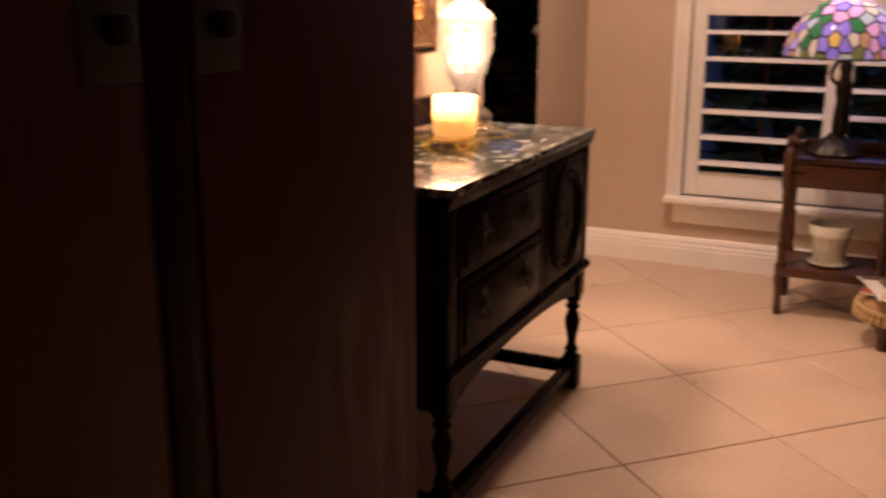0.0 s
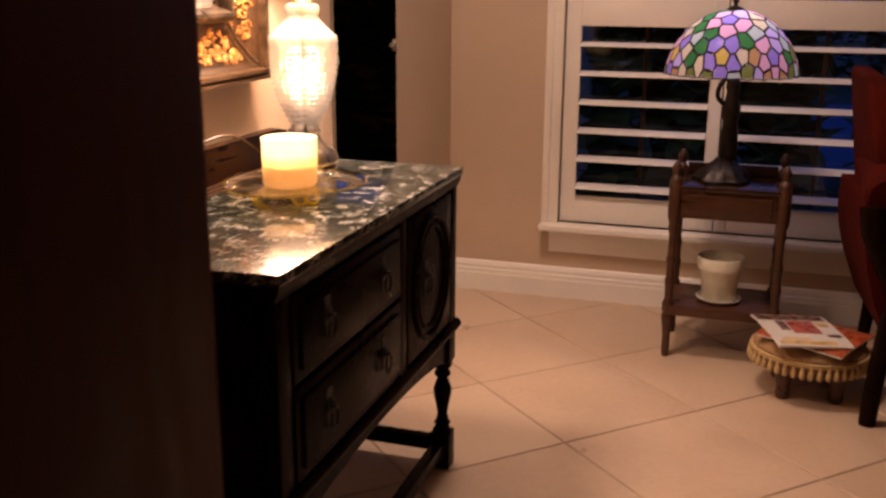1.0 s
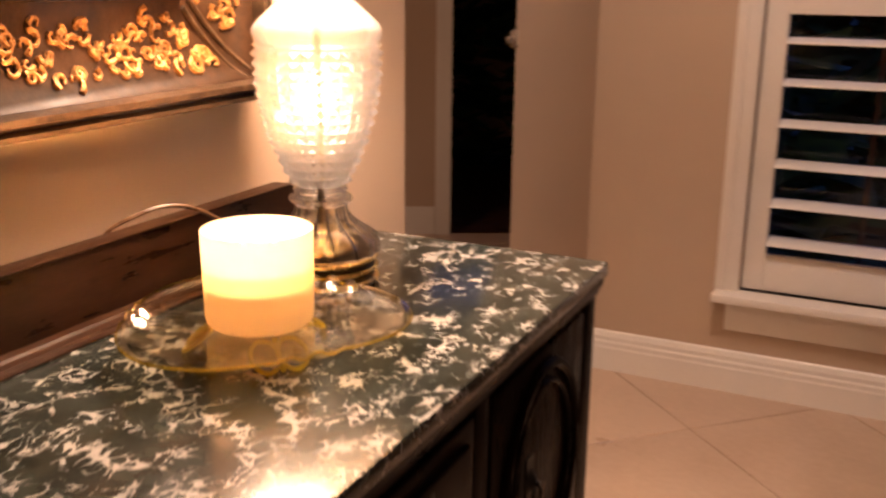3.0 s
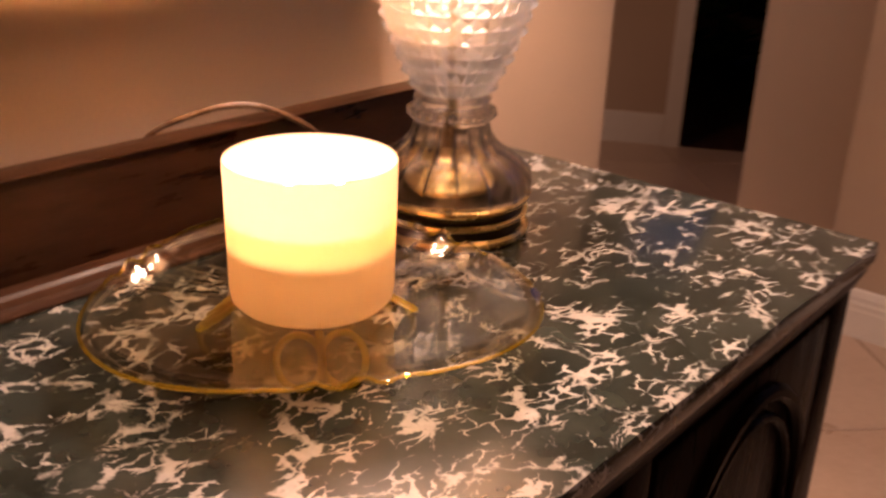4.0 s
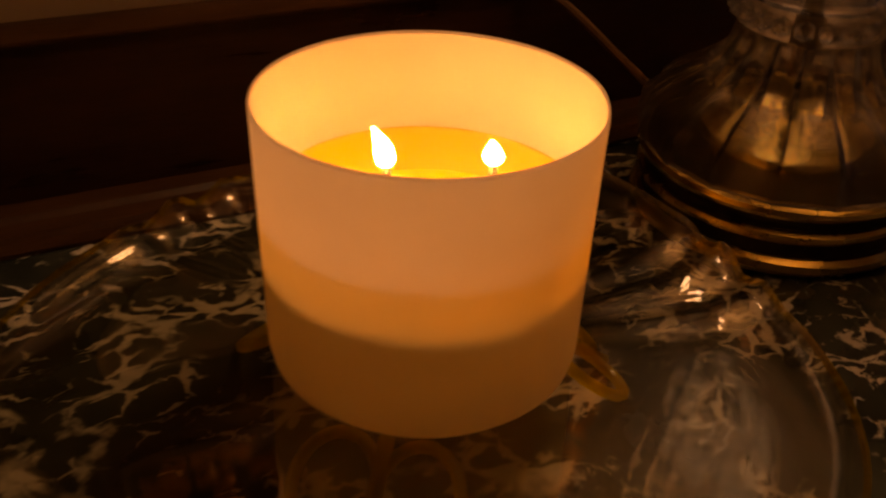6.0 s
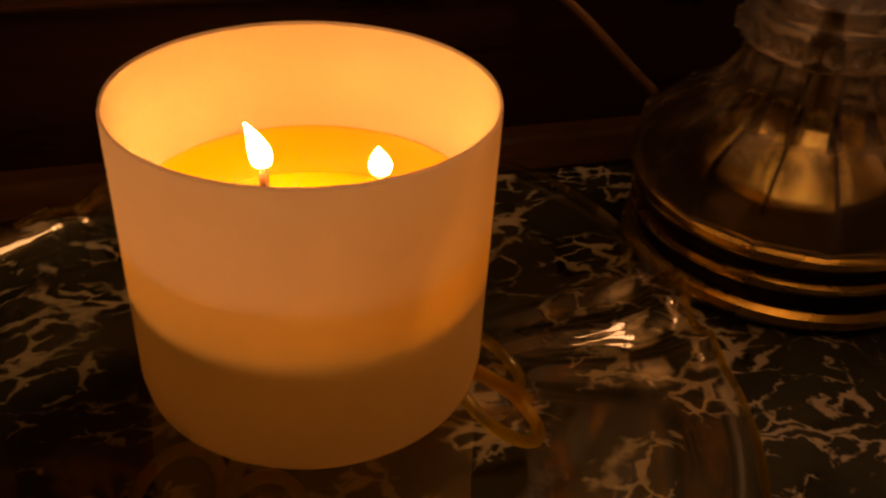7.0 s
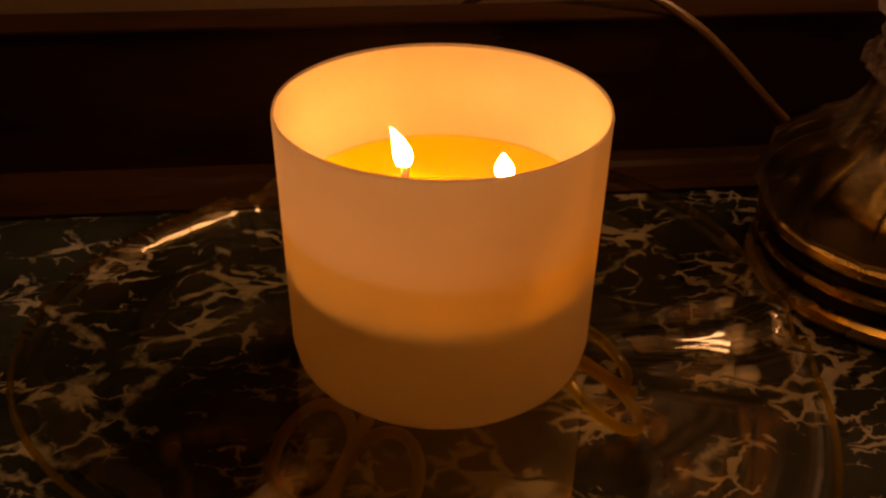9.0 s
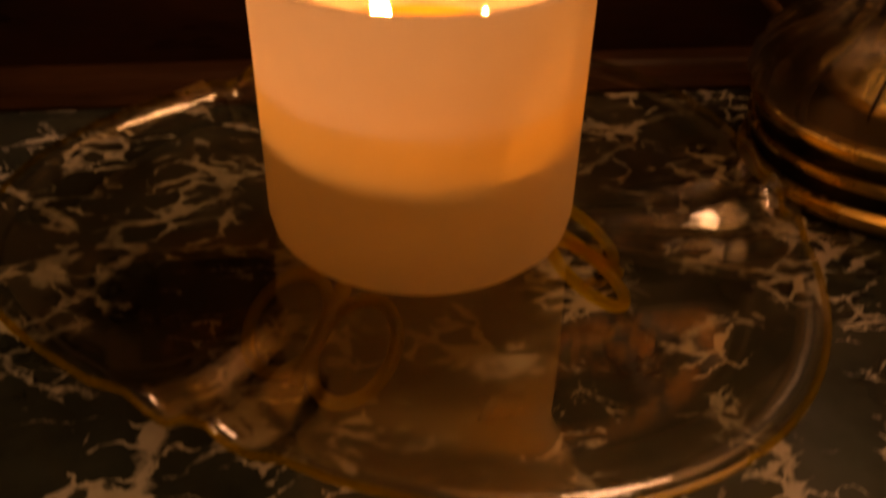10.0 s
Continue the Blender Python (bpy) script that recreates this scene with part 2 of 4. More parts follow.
CRYSTAL = crystal("cut_crystal", 0.28, 0.10)
SKIRT = crystal("fluted_crystal", 0.0, 0.28)
CLEAR = crystal("clear_crystal", 0.0, 0.25)
JAR = translucent("milk_glass", (0.96, 0.91, 0.82), 0.895, 0.12, 0.25)
WAX = translucent("candle_wax", (0.97, 0.92, 0.82), 0.62, 0.3, 0.15)
FLAME = glowing("flame", (1.0, 0.455, 0.145), 11500.0)
EDGE_GLASS = thin_glass("amber_rim_glass", (0.95, 0.78, 0.16), 0.05, 0.13, 0.16)
POOL_WAX = melted("melted_wax", (0.90, 0.55, 0.22), 0.09)
WICK = surface("charred_wick", (0.01, 0.008, 0.006), (0.06, 0.03, 0.02), 0.9, scale=90, grain=300, bump=0.4)
SHADE = translucent("cream_shade_fabric", (0.86, 0.74, 0.56), 0.45)
CORD = surface("clear_brown_cord", (0.08, 0.043, 0.02), (0.15, 0.085, 0.042), 0.3, scale=40, grain=200, bump=0.05)
LEAD = surface("lead_came", (0.012, 0.011, 0.010), (0.035, 0.032, 0.028), 0.45, metal=0.7, scale=40, grain=200, bump=0.2)
STEEL = surface("brushed_steel", (0.45, 0.43, 0.40), (0.62, 0.60, 0.56), 0.3, metal=1.0, scale=30, grain=200, bump=0.1)
LEAF = surface("night_leaves", (0.03, 0.07, 0.02), (0.07, 0.14, 0.04), 0.6, scale=20, grain=90, bump=0.2)
LAWN = surface("night_ground", (0.03, 0.04, 0.02), (0.06, 0.06, 0.035), 0.95, scale=2, grain=40, bump=0.5)
POOL = glowing("lit_pool_water", (0.004, 0.015, 0.10), 0.13)
POOL.node_tree.nodes["Principled BSDF"].inputs["Roughness"].default_value = 0.7


for dull, shine in ((WOOD, 0.03), (WOOD_UP, 0.03), (MAHOGANY, 0.09), (WOOD_EDGE, 0.09), (RED, 0.06), (COVE, 0.1), (BOARD, 0.25)):
    dull.node_tree.nodes["Principled BSDF"].inputs["Specular IOR Level"].default_value = shine


# ---- mesh helpers ----
def finish(name, bm, mat, smooth=False):
    bmesh.ops.recalc_face_normals(bm, faces=bm.faces)
    me = bpy.data.meshes.new(name)
    bm.to_mesh(me)
    bm.free()
    me.materials.append(mat)
    if smooth:
        me.polygons.foreach_set("use_smooth", [True] * len(me.polygons))
        if smooth != "all":
            me.set_sharp_from_angle(angle=radians(40))
    return me


def thing(name, place, label, category, group="", turn=0.0):
    ob = new(name)
    ob.location = place
    ob.rotation_euler = (0, 0, radians(turn))
    ob.empty_display_size = 0.05
    return tagged(ob, label, category, group)


def part(name, bm, mat, parent, label="", smooth=True, local=False):
    """Links a mesh under its thing. Its points are in the world unless local says that they are in the thing's own space."""
    above = parent
    while above and not local:
        bmesh.ops.translate(bm, verts=bm.verts, vec=-above.location)
        above = above.parent
    ob = new(name, finish(name, bm, mat, smooth))
    ob.parent = parent
    return tagged(ob, label)


def solo(name, bm, mat, label, category, kind="", group="", smooth=True):
    ob = new(name, finish(name, bm, mat, smooth))
    return tagged(ob, label, category, group, kind)


def box(x0, x1, y0, y1, z0, z1, bevel=0.0, bm=None, segments=2):
    made = bmesh.new()
    bmesh.ops.create_cube(made, size=1.0)
    for v in made.verts:
        v.co = Vector((x0 + (v.co.x + 0.5) * (x1 - x0), y0 + (v.co.y + 0.5) * (y1 - y0), z0 + (v.co.z + 0.5) * (z1 - z0)))
    if bevel:
        bmesh.ops.bevel(made, geom=list(made.edges), offset=bevel, segments=segments, affect="EDGES", profile=0.6)
    return join(bm, made)


def join(bm, made):
    if bm is None:
        return made
    me = bpy.data.meshes.new("join")
    made.to_mesh(me)
    made.free()
    bm.from_mesh(me)
    bpy.data.meshes.remove(me)
    return bm


def lathe(profile, segments=32, centre=(0, 0), radius=None, bm=None, closed=True):
    """Turns (r, z) pairs round the upright axis; radius(angle, r, z) may vary it. closed: joins the last pair to the first."""
    made = bmesh.new()
    rings = []
    for r, z in profile:
        ring = []
        for k in range(segments):
            a = 2 * math.pi * k / segments
            rr = radius(a, r, z) if radius else r
            ring.append(made.verts.new((centre[0] + rr * math.cos(a), centre[1] + rr * math.sin(a), z)))
        rings.append(ring)
    pairs = list(zip(rings, rings[1:])) + ([(rings[-1], rings[0])] if closed else [])
    for p, q in pairs:
        for k in range(segments):
            made.faces.new((p[k], p[(k + 1) % segments], q[(k + 1) % segments], q[k]))
    return join(bm, made)


def turned(profile, segments=24, centre=(0, 0), bm=None, radius=None):
    """A solid turned form: the profile is closed on the axis at both ends."""
    made = lathe(profile, segments, centre, radius, closed=False)
    made.verts.ensure_lookup_table()
    made.faces.new([made.verts[k] for k in range(segments)][::-1])
    n = len(made.verts)
    made.faces.new([made.verts[n - segments + k] for k in range(segments)])
    return join(bm, made)


def tube(points, radius, sides=8, bm=None, closed=False):
    """A round bar along points; radius is a number or one number a point."""
    pts = [Vector(p) for p in points]
    made = bmesh.new()
    rings = []
    up = Vector((0.31, 0.17, 0.93)).normalized()
    for k, p in enumerate(pts):
        ahead = pts[(k + 1) % len(pts)] if closed or k + 1 < len(pts) else p
        behind = pts[k - 1] if closed or k else p
        d = (ahead - behind).normalized()
        s = d.cross(up)
        s = s.normalized() if s.length > 1e-4 else Vector((1, 0, 0))
        u = s.cross(d)
        r = radius[k] if isinstance(radius, (list, tuple)) else radius
        rings.append([made.verts.new(p + r * (math.cos(2 * math.pi * j / sides) * s + math.sin(2 * math.pi * j / sides) * u)) for j in range(sides)])
    for k in range(len(rings) - (0 if closed else 1)):
        p, q = rings[k], rings[(k + 1) % len(rings)]
        for j in range(sides):
            made.faces.new((p[j], p[(j + 1) % sides], q[(j + 1) % sides], q[j]))
    if not closed:
        made.faces.new(rings[0][::-1])
        made.faces.new(rings[-1])
    return join(bm, made)


def spline(points, steps=8):
    """A smooth run of points through the given ones."""
    p = [Vector(q) for q in points]
    p = [2 * p[0] - p[1]] + p + [2 * p[-1] - p[-2]]
    out = []
    for k in range(1, len(p) - 2):
        for j in range(steps):
            t = j / steps
            out.append(0.5 * (2 * p[k] + (p[k + 1] - p[k - 1]) * t + (2 * p[k - 1] - 5 * p[k] + 4 * p[k + 1] - p[k + 2]) * t * t
                              + (3 * p[k] - p[k - 1] - 3 * p[k + 1] + p[k + 2]) * t ** 3))
    return out + [p[-2]]


def prism(outline, z0, z1, bm=None):
    """An upright slab over a flat outline of (x, y)."""
    made = bmesh.new()
    a = [made.verts.new((x, y, z0)) for x, y in outline]
    b = [made.verts.new((x, y, z1)) for x, y in outline]
    made.faces.new(a[::-1])
    made.faces.new(b)
    for k in range(len(a)):
        made.faces.new((a[k], a[(k + 1) % len(a)], b[(k + 1) % len(a)], b[k]))
    return join(bm, made)


def swept(outline, axis, start, end, bm=None):
    """A moulding: an outline of (out, up) drawn along an axis; x: outline lies in (y, z); y: in (x, z)."""
    made = bmesh.new()
    ends = []
    for at in (start, end):
        ends.append([made.verts.new((at, o, u) if axis == "x" else (o, at, u)) for o, u in outline])
    made.faces.new(ends[0][::-1])
    made.faces.new(ends[1])
    n = len(outline)
    for k in range(n):
        made.faces.new((ends[0][k], ends[0][(k + 1) % n], ends[1][(k + 1) % n], ends[1][k]))
    return join(bm, made)


def clip(poly, a, b, c):
    """The piece of a flat polygon in which a x + b y <= c."""
    out = []
    for k in range(len(poly)):
        p, q = poly[k], poly[(k + 1) % len(poly)]
        dp, dq = a * p[0] + b * p[1] - c, a * q[0] + b * q[1] - c
        if dp <= 0:
            out.append(p)
        if (dp < 0 < dq) or (dq < 0 < dp):
            s = dp / (dp - dq)
            out.append((p[0] + s * (q[0] - p[0]), p[1] + s * (q[1] - p[1])))
    return out


def shrink(poly, d):
    """A convex polygon drawn in by d on every side."""
    out = list(poly)
    n = len(poly)
    area = sum(poly[k][0] * poly[(k + 1) % n][1] - poly[(k + 1) % n][0] * poly[k][1] for k in range(n))
    side = 1 if area > 0 else -1
    for k in range(n):
        (x0, y0), (x1, y1) = poly[k], poly[(k + 1) % n]
        length = math.hypot(x1 - x0, y1 - y0)
        if length < 1e-6 or len(out) < 3:
            continue
        a, b = side * (y1 - y0) / length, -side * (x1 - x0) / length
        out = clip(out, a, b, a * x0 + b * y0 - d)
    return out


# ---- the large structure ----
WEST, NORTH, EAST, SOUTH, TOP = -1.0, 4.668, 3.2, -1.6, 2.7
GAP0, GAP1 = 3.487, 4.03        # the opening to the hall in the west wall
WX0, WX1, WZ0, WZ1 = -0.545, 0.684, 0.313, 2.2    # the window's opening


def structure(name, bm, mat, label, smooth=False):
    return solo(name, bm, mat, label, name.split("_")[0], "structure", smooth=smooth)


bm = box(WEST - 0.12, WEST, SOUTH, GAP0, 0, TOP, 0.006)
prism([(WEST, GAP1), (WEST, NORTH), (WEST - 0.12, NORTH), (WEST - 0.12, GAP1 + 0.42)], 0, TOP, bm)
box(WEST - 0.12, WEST, GAP0, GAP1, 2.1, TOP, 0, bm)
wall_west = structure("wall_west", bm, WALL, "tan painted wall with an opening to a dark hall")
bm = box(WEST - 0.12, WX0, NORTH, NORTH + 0.14, 0, TOP)
box(WX1, EAST, NORTH, NORTH + 0.14, 0, TOP, 0, bm)
box(WX0 - 0.001, WX1 + 0.001, NORTH, NORTH + 0.139, 0, WZ0, 0, bm)
box(WX0 - 0.001, WX1 + 0.001, NORTH, NORTH + 0.139, WZ1, TOP, 0, bm)
wall_north = structure("wall_north", bm, WALL, "tan painted wall round a shuttered window")
structure("wall_east", box(EAST, EAST + 0.12, SOUTH, NORTH, 0, TOP), WALL, "plain tan painted wall closing the room")
structure("wall_south", box(WEST, EAST, SOUTH - 0.12, SOUTH, 0, TOP), WALL, "plain tan painted wall closing the room")
structure("ceiling", box(WEST - 0.12, EAST + 0.12, SOUTH - 0.12, NORTH + 0.14, TOP, TOP + 0.1), CEILING, "plain off-white painted ceiling")

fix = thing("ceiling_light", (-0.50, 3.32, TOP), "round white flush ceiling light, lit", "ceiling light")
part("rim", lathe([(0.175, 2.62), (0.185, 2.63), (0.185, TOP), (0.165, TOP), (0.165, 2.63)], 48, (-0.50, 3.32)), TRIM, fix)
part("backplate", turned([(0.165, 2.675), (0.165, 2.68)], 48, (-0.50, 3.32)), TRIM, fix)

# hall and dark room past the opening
# Fixture made up to carry the hall's added fill light.
fix = thing("ceiling_light", (-2.0, 4.1, 2.6), "small round white fixture added out of view for the hall's fill light", "ceiling light")
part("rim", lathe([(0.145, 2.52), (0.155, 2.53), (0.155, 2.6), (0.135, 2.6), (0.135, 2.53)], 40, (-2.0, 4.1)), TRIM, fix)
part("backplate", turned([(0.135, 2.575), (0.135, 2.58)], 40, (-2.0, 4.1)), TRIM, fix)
U = (0.8829, 0.4695)
HX, HY = -2.06, 5.93


def slanted(s0, s1, d0, d1, z0, z1, bm=None):
    """A slab along the hall's slanting wall; s runs along it, d behind it."""
    pts = [(HX + s * U[0] - d * U[1], HY + s * U[1] + d * U[0]) for s, d in ((s0, d0), (s1, d0), (s1, d1), (s0, d1))]
    return prism(pts, z0, z1, bm)


bm = slanted(-1.15, -0.07, 0, 0.12, 0, 2.6)
slanted(0.88, 1.10, 0, 0.12, 0, 2.6, bm)
slanted(-0.071, 0.88, 0, 0.12, 2.05, 2.6, bm)
box(-1.13, -1.121, 4.46, 6.5, 0, 2.6, 0, bm)
box(-3.0, WEST - 0.12, 2.88, 3.0, 0, 2.6, 0, bm)
box(-3.02, -2.9, 3.0, 5.46, 0, 2.6, 0, bm)
structure("wall_hall", bm, HALL_WALL, "tan painted slanting wall of an unlit hall")
structure("ceiling_hall", box(-4.2, WEST - 0.12, 2.8, 8.2, 2.6, 2.7), CEILING, "plain off-white ceiling of the hall")
bm = box(-4.2, -4.1, 4.3, 8.1, 0, 2.6)
box(-4.2, -3.3, 8.0, 8.1, 0, 2.6, 0, bm)
box(-2.1, -0.9, 8.0, 8.1, 0, 2.6, 0, bm)
box(-3.3, -2.1, 8.0, 8.1, 0, 1.45, 0, bm)
box(-3.3, -2.1, 8.0, 8.1, 2.3, 2.6, 0, bm)
box(-1.0, -0.9, 4.82, 8.0, 0, 2.6, 0, bm)
box(-4.2, -3.03, 4.2, 4.3, 0, 2.6, 0, bm)
structure("wall_dark_room", bm, HALL_WALL, "tan walls of a dark room with a high window")
bm = slanted(-0.07, 0.0, -0.018, 0.0, 0, 2.05)
slanted(-0.07, 0.0, -0.026, -0.018, 0, 2.05, bm)
slanted(-0.02, 0.0, 0.0, 0.12, 0, 2.05, bm)
structure("trim_door", bm, TRIM, "white painted casing of a dark doorway")

# baseboards
BASE = [(0.0, 0.0), (0.015, 0.0), (0.015, 0.072), (0.013, 0.078), (0.013, 0.090), (0.010, 0.096), (0.010, 0.108), (0.005, 0.122), (0.0, 0.127)]
bm = swept([(NORTH - o, u) for o, u in BASE], "x", WEST, EAST)
swept([(WEST + o, u) for o, u in BASE], "y", SOUTH, GAP0 - 0.004, bm)
swept([(WEST + o, u) for o, u in BASE], "y", GAP1 + 0.004, NORTH - 0.015, bm)
structure("baseboard", bm, TRIM, "white moulded baseboard along the walls")
bm = slanted(-0.94, -0.072, -0.014, 0, 0, 0.128)
structure("baseboard_hall", bm, TRIM, "white baseboard of the hall wall")

# window with casing, sill and apron
window = thing("window_1", (0.07, NORTH, WZ0), "white framed window with plantation shutters at night", "window")
window["kind"] = "structure"
for x0, x1 in ((WX0 - 0.066, WX0), (WX1, WX1 + 0.066)):
    bm = box(x0, x1, NORTH - 0.02, NORTH, WZ0, WZ1 + 0.06, 0.003)
    box(x0 + 0.012, x0 + 0.030, NORTH - 0.027, NORTH - 0.019, WZ0, WZ1 + 0.05, 0.003, bm)
    part("casing", bm, TRIM, window)
part("casing", box(WX0, WX1, NORTH - 0.02, NORTH, WZ1, WZ1 + 0.06, 0.003), TRIM, window)
part("window_sill", box(WX0 - 0.066, WX1 + 0.068, NORTH - 0.075, NORTH + 0.06, WZ0 - 0.026, WZ0, 0.008), TRIM, window)
bm = swept([(NORTH, 0.192), (NORTH - 0.014, 0.192), (NORTH - 0.018, 0.208), (NORTH - 0.018, 0.255), (NORTH - 0.028, 0.272), (NORTH - 0.028, 0.287), (NORTH, 0.287)], "x", WX0 - 0.030, WX1 + 0.030)
part("apron", bm, TRIM, window)
part("pane", box(WX0, WX1, NORTH + 0.118, NORTH + 0.122, WZ0, WZ1), PANE, window, "dark clear window pane", smooth=False).visible_shadow = False
for x0, x1, z0, z1 in ((WX0, WX0 + 0.03, WZ0, WZ1), (WX1 - 0.03, WX1, WZ0, WZ1), (0.06, 0.09, WZ0 + 0.03, WZ1 - 0.03), (WX0 + 0.03, WX1 - 0.03, WZ0, WZ0 + 0.03), (WX0 + 0.03, WX1 - 0.03, WZ1 - 0.03, WZ1)):
    part("window_frame", box(x0, x1, NORTH + 0.10, NORTH + 0.138, z0, z1, 0.003), TRIM, window)


for x in (-0.245, 0.41):
    part("muntin", box(x - 0.008, x + 0.008, NORTH + 0.124, NORTH + 0.134, WZ0 + 0.03, WZ1 - 0.03), BROWN, window)


def louvre():
    made = bmesh.new()
    n = 14
    tilt = radians(7)
    rings = []
    for x in (0.0, 1.0):
        ring = []
        for k in range(n):
            a = 2 * math.pi * k / n
            y, z = 0.044 * math.cos(a), 0.006 * math.sin(a)
            ring.append(made.verts.new((x, y * math.cos(tilt) - z * math.sin(tilt), y * math.sin(tilt) + z * math.cos(tilt))))
        rings.append(ring)
    for k in range(n):
        made.faces.new((rings[0][k], rings[0][(k + 1) % n], rings[1][(k + 1) % n], rings[1][k]))
    made.faces.new(rings[0][::-1])
    made.faces.new(rings[1])
    return finish("louvre", made, TRIM, True)


LOUVRE = louvre()
PLANE = NORTH + 0.025
for x0, x1 in ((WX0 + 0.004, 0.055), (0.06, WX1 - 0.004)):
    shutter = thing("plantation_shutter", (x0, PLANE, WZ0 + 0.004), "white wooden plantation shutter with louvres tilted open", "shutter", "window shutters")
    left = 0.058 if x0 < -0.5 else 0.045
    right = 0.048 if x0 < -0.5 else 0.058
    for a, b in ((x0, x0 + left), (x1 - right, x1)):
        part("stile", box(a, b, PLANE - 0.014, PLANE + 0.014, WZ0 + 0.004, WZ1 - 0.004, 0.003), TRIM, shutter)
    for z0, z1 in ((WZ0 + 0.004, 0.422), (1.085, 1.188), (2.10, WZ1 - 0.004)):
        part("rail", box(x0 + left, x1 - right, PLANE - 0.012, PLANE + 0.012, z0, z1, 0.003), TRIM, shutter)
    for k in range(6 + 8):
        z = 0.462 + 0.1108 * k if k < 6 else 1.235 + 0.111 * (k - 6)
        o = new("louvre", LOUVRE)
        o.parent = shutter
        o.scale = (x1 - right - x0 - left - 0.004, 1, 1)
        o.location = (left + 0.002, 0, z - WZ0 - 0.004)

# outside: ground, pool, hedge
structure("ground", box(-40, 60, NORTH + 0.2, 90, -0.25, -0.2), LAWN, "dark lawn outside the window at night")
bm = box(0.72, 1.40, 9.0, 14.0, -0.2, -0.17, 0.01)
structure("water", bm, POOL, "dimly lit blue pool water in the night garden")
random.seed(4)


def hedge(name, x0, x1, y0, y1, height, count, label):
    made = bmesh.new()
    for k in range(count):
        p = Vector((random.uniform(x0, x1), random.uniform(y0, y1), random.uniform(-0.2, height) * random.uniform(0.6, 1)))
        a = random.uniform(0, 6.28)
        r = random.uniform(0.10, 0.22)
        d = Vector((math.cos(a), math.sin(a), random.uniform(-0.6, 0.6))) * r
        e = Vector((-math.sin(a), math.cos(a), random.uniform(-0.5, 0.5))) * r * 0.45
        made.faces.new([made.verts.new(q) for q in (p - d, p + e, p + d, p - e)])
    return solo(name, made, LEAF, label, "hedge", "stuff")


# Three hedges added to keep the low blue sky out of the panes.
hedge("hedge", -7.0, 0.60, 7.6, 8.6, 1.8, 7000, "dark leafy hedge added outside to block the low sky")
hedge("hedge", 0.92, 9.0, 8.0, 9.0, 1.8, 6400, "dark leafy hedge added outside to block the low sky")
hedge("hedge", -9.0, 14.0, 17.0, 18.5, 2.4, 6500, "dark leafy hedge added beyond the pool to block the low sky")
hedge("shrub", -0.52, -0.30, NORTH + 0.32, NORTH + 0.55, 1.12, 60, "leafy shrub close behind the window glass")

# ---- sideboard ----
SX0, SX1, SY0, SY1, SZ = -0.932, -0.502, 2.142, 3.146, 0.80
side = thing("sideboard", (-0.73, 2.644, 0), "dark oak sideboard with turned legs under a green marble top", "sideboard")
FX = SX1 - 0.014               # front of the carcass
BX = -0.955
Y0, Y1 = SY0 + 0.010, SY1 - 0.006
slab = box(SX0, SX1, SY0, SY1, SZ - 0.020, SZ, 0.0035)
part("marble_top", slab, MARBLE, side, "polished dark green marble slab with white veins")
bm = swept([(BX, 0.752), (SX1 - 0.013, 0.752), (SX1 - 0.010, 0.760), (SX1 - 0.006, 0.768), (SX1 - 0.004, 0.7795), (BX, 0.7795)], "y", SY0 + 0.004, SY1 - 0.004)
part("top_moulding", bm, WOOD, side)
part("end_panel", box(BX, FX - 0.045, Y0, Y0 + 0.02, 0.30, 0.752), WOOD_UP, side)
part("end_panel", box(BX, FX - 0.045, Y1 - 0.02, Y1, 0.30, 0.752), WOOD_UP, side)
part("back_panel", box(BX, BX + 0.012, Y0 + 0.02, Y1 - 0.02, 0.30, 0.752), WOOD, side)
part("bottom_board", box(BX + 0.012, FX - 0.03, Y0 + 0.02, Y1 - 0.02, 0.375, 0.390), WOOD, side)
MID = 2.745
for a, b in ((Y0, Y0 + 0.048), (MID - 0.02, MID + 0.02), (Y1 - 0.048, Y1)):
    part("stile", box(FX - 0.045, FX, a, b, 0.385, 0.752, 0.004), WOOD_UP, side)
bm = swept([(FX - 0.04, 0.378), (FX + 0.006, 0.378), (FX + 0.012, 0.386), (FX + 0.012, 0.394), (FX + 0.004, 0.404), (FX - 0.04, 0.404)], "y", Y0 - 0.011, Y1 + 0.011)
part("waist_moulding", bm, WOOD, side)
# shaped apron under the waist
outline = [(Y0 + 0.05, 0.378), (Y0 + 0.05, 0.30)]
for k in range(13):
    u = k / 12
    outline.append((Y0 + 0.05 + u * (Y1 - Y0 - 0.10), 0.30 + 0.045 * math.sin(math.pi * u) ** 0.6))
outline += [(Y1 - 0.05, 0.378)]
made = bmesh.new()
a = [made.verts.new((FX - 0.030, y, z)) for y, z in outline]
b = [made.verts.new((FX - 0.008, y, z)) for y, z in outline]
made.faces.new(a)
made.faces.new(b[::-1])
for k in range(len(a)):
    made.faces.new((a[k], a[(k + 1) % len(a)], b[(k + 1) % len(a)], b[k]))
part("apron", made, WOOD, side)


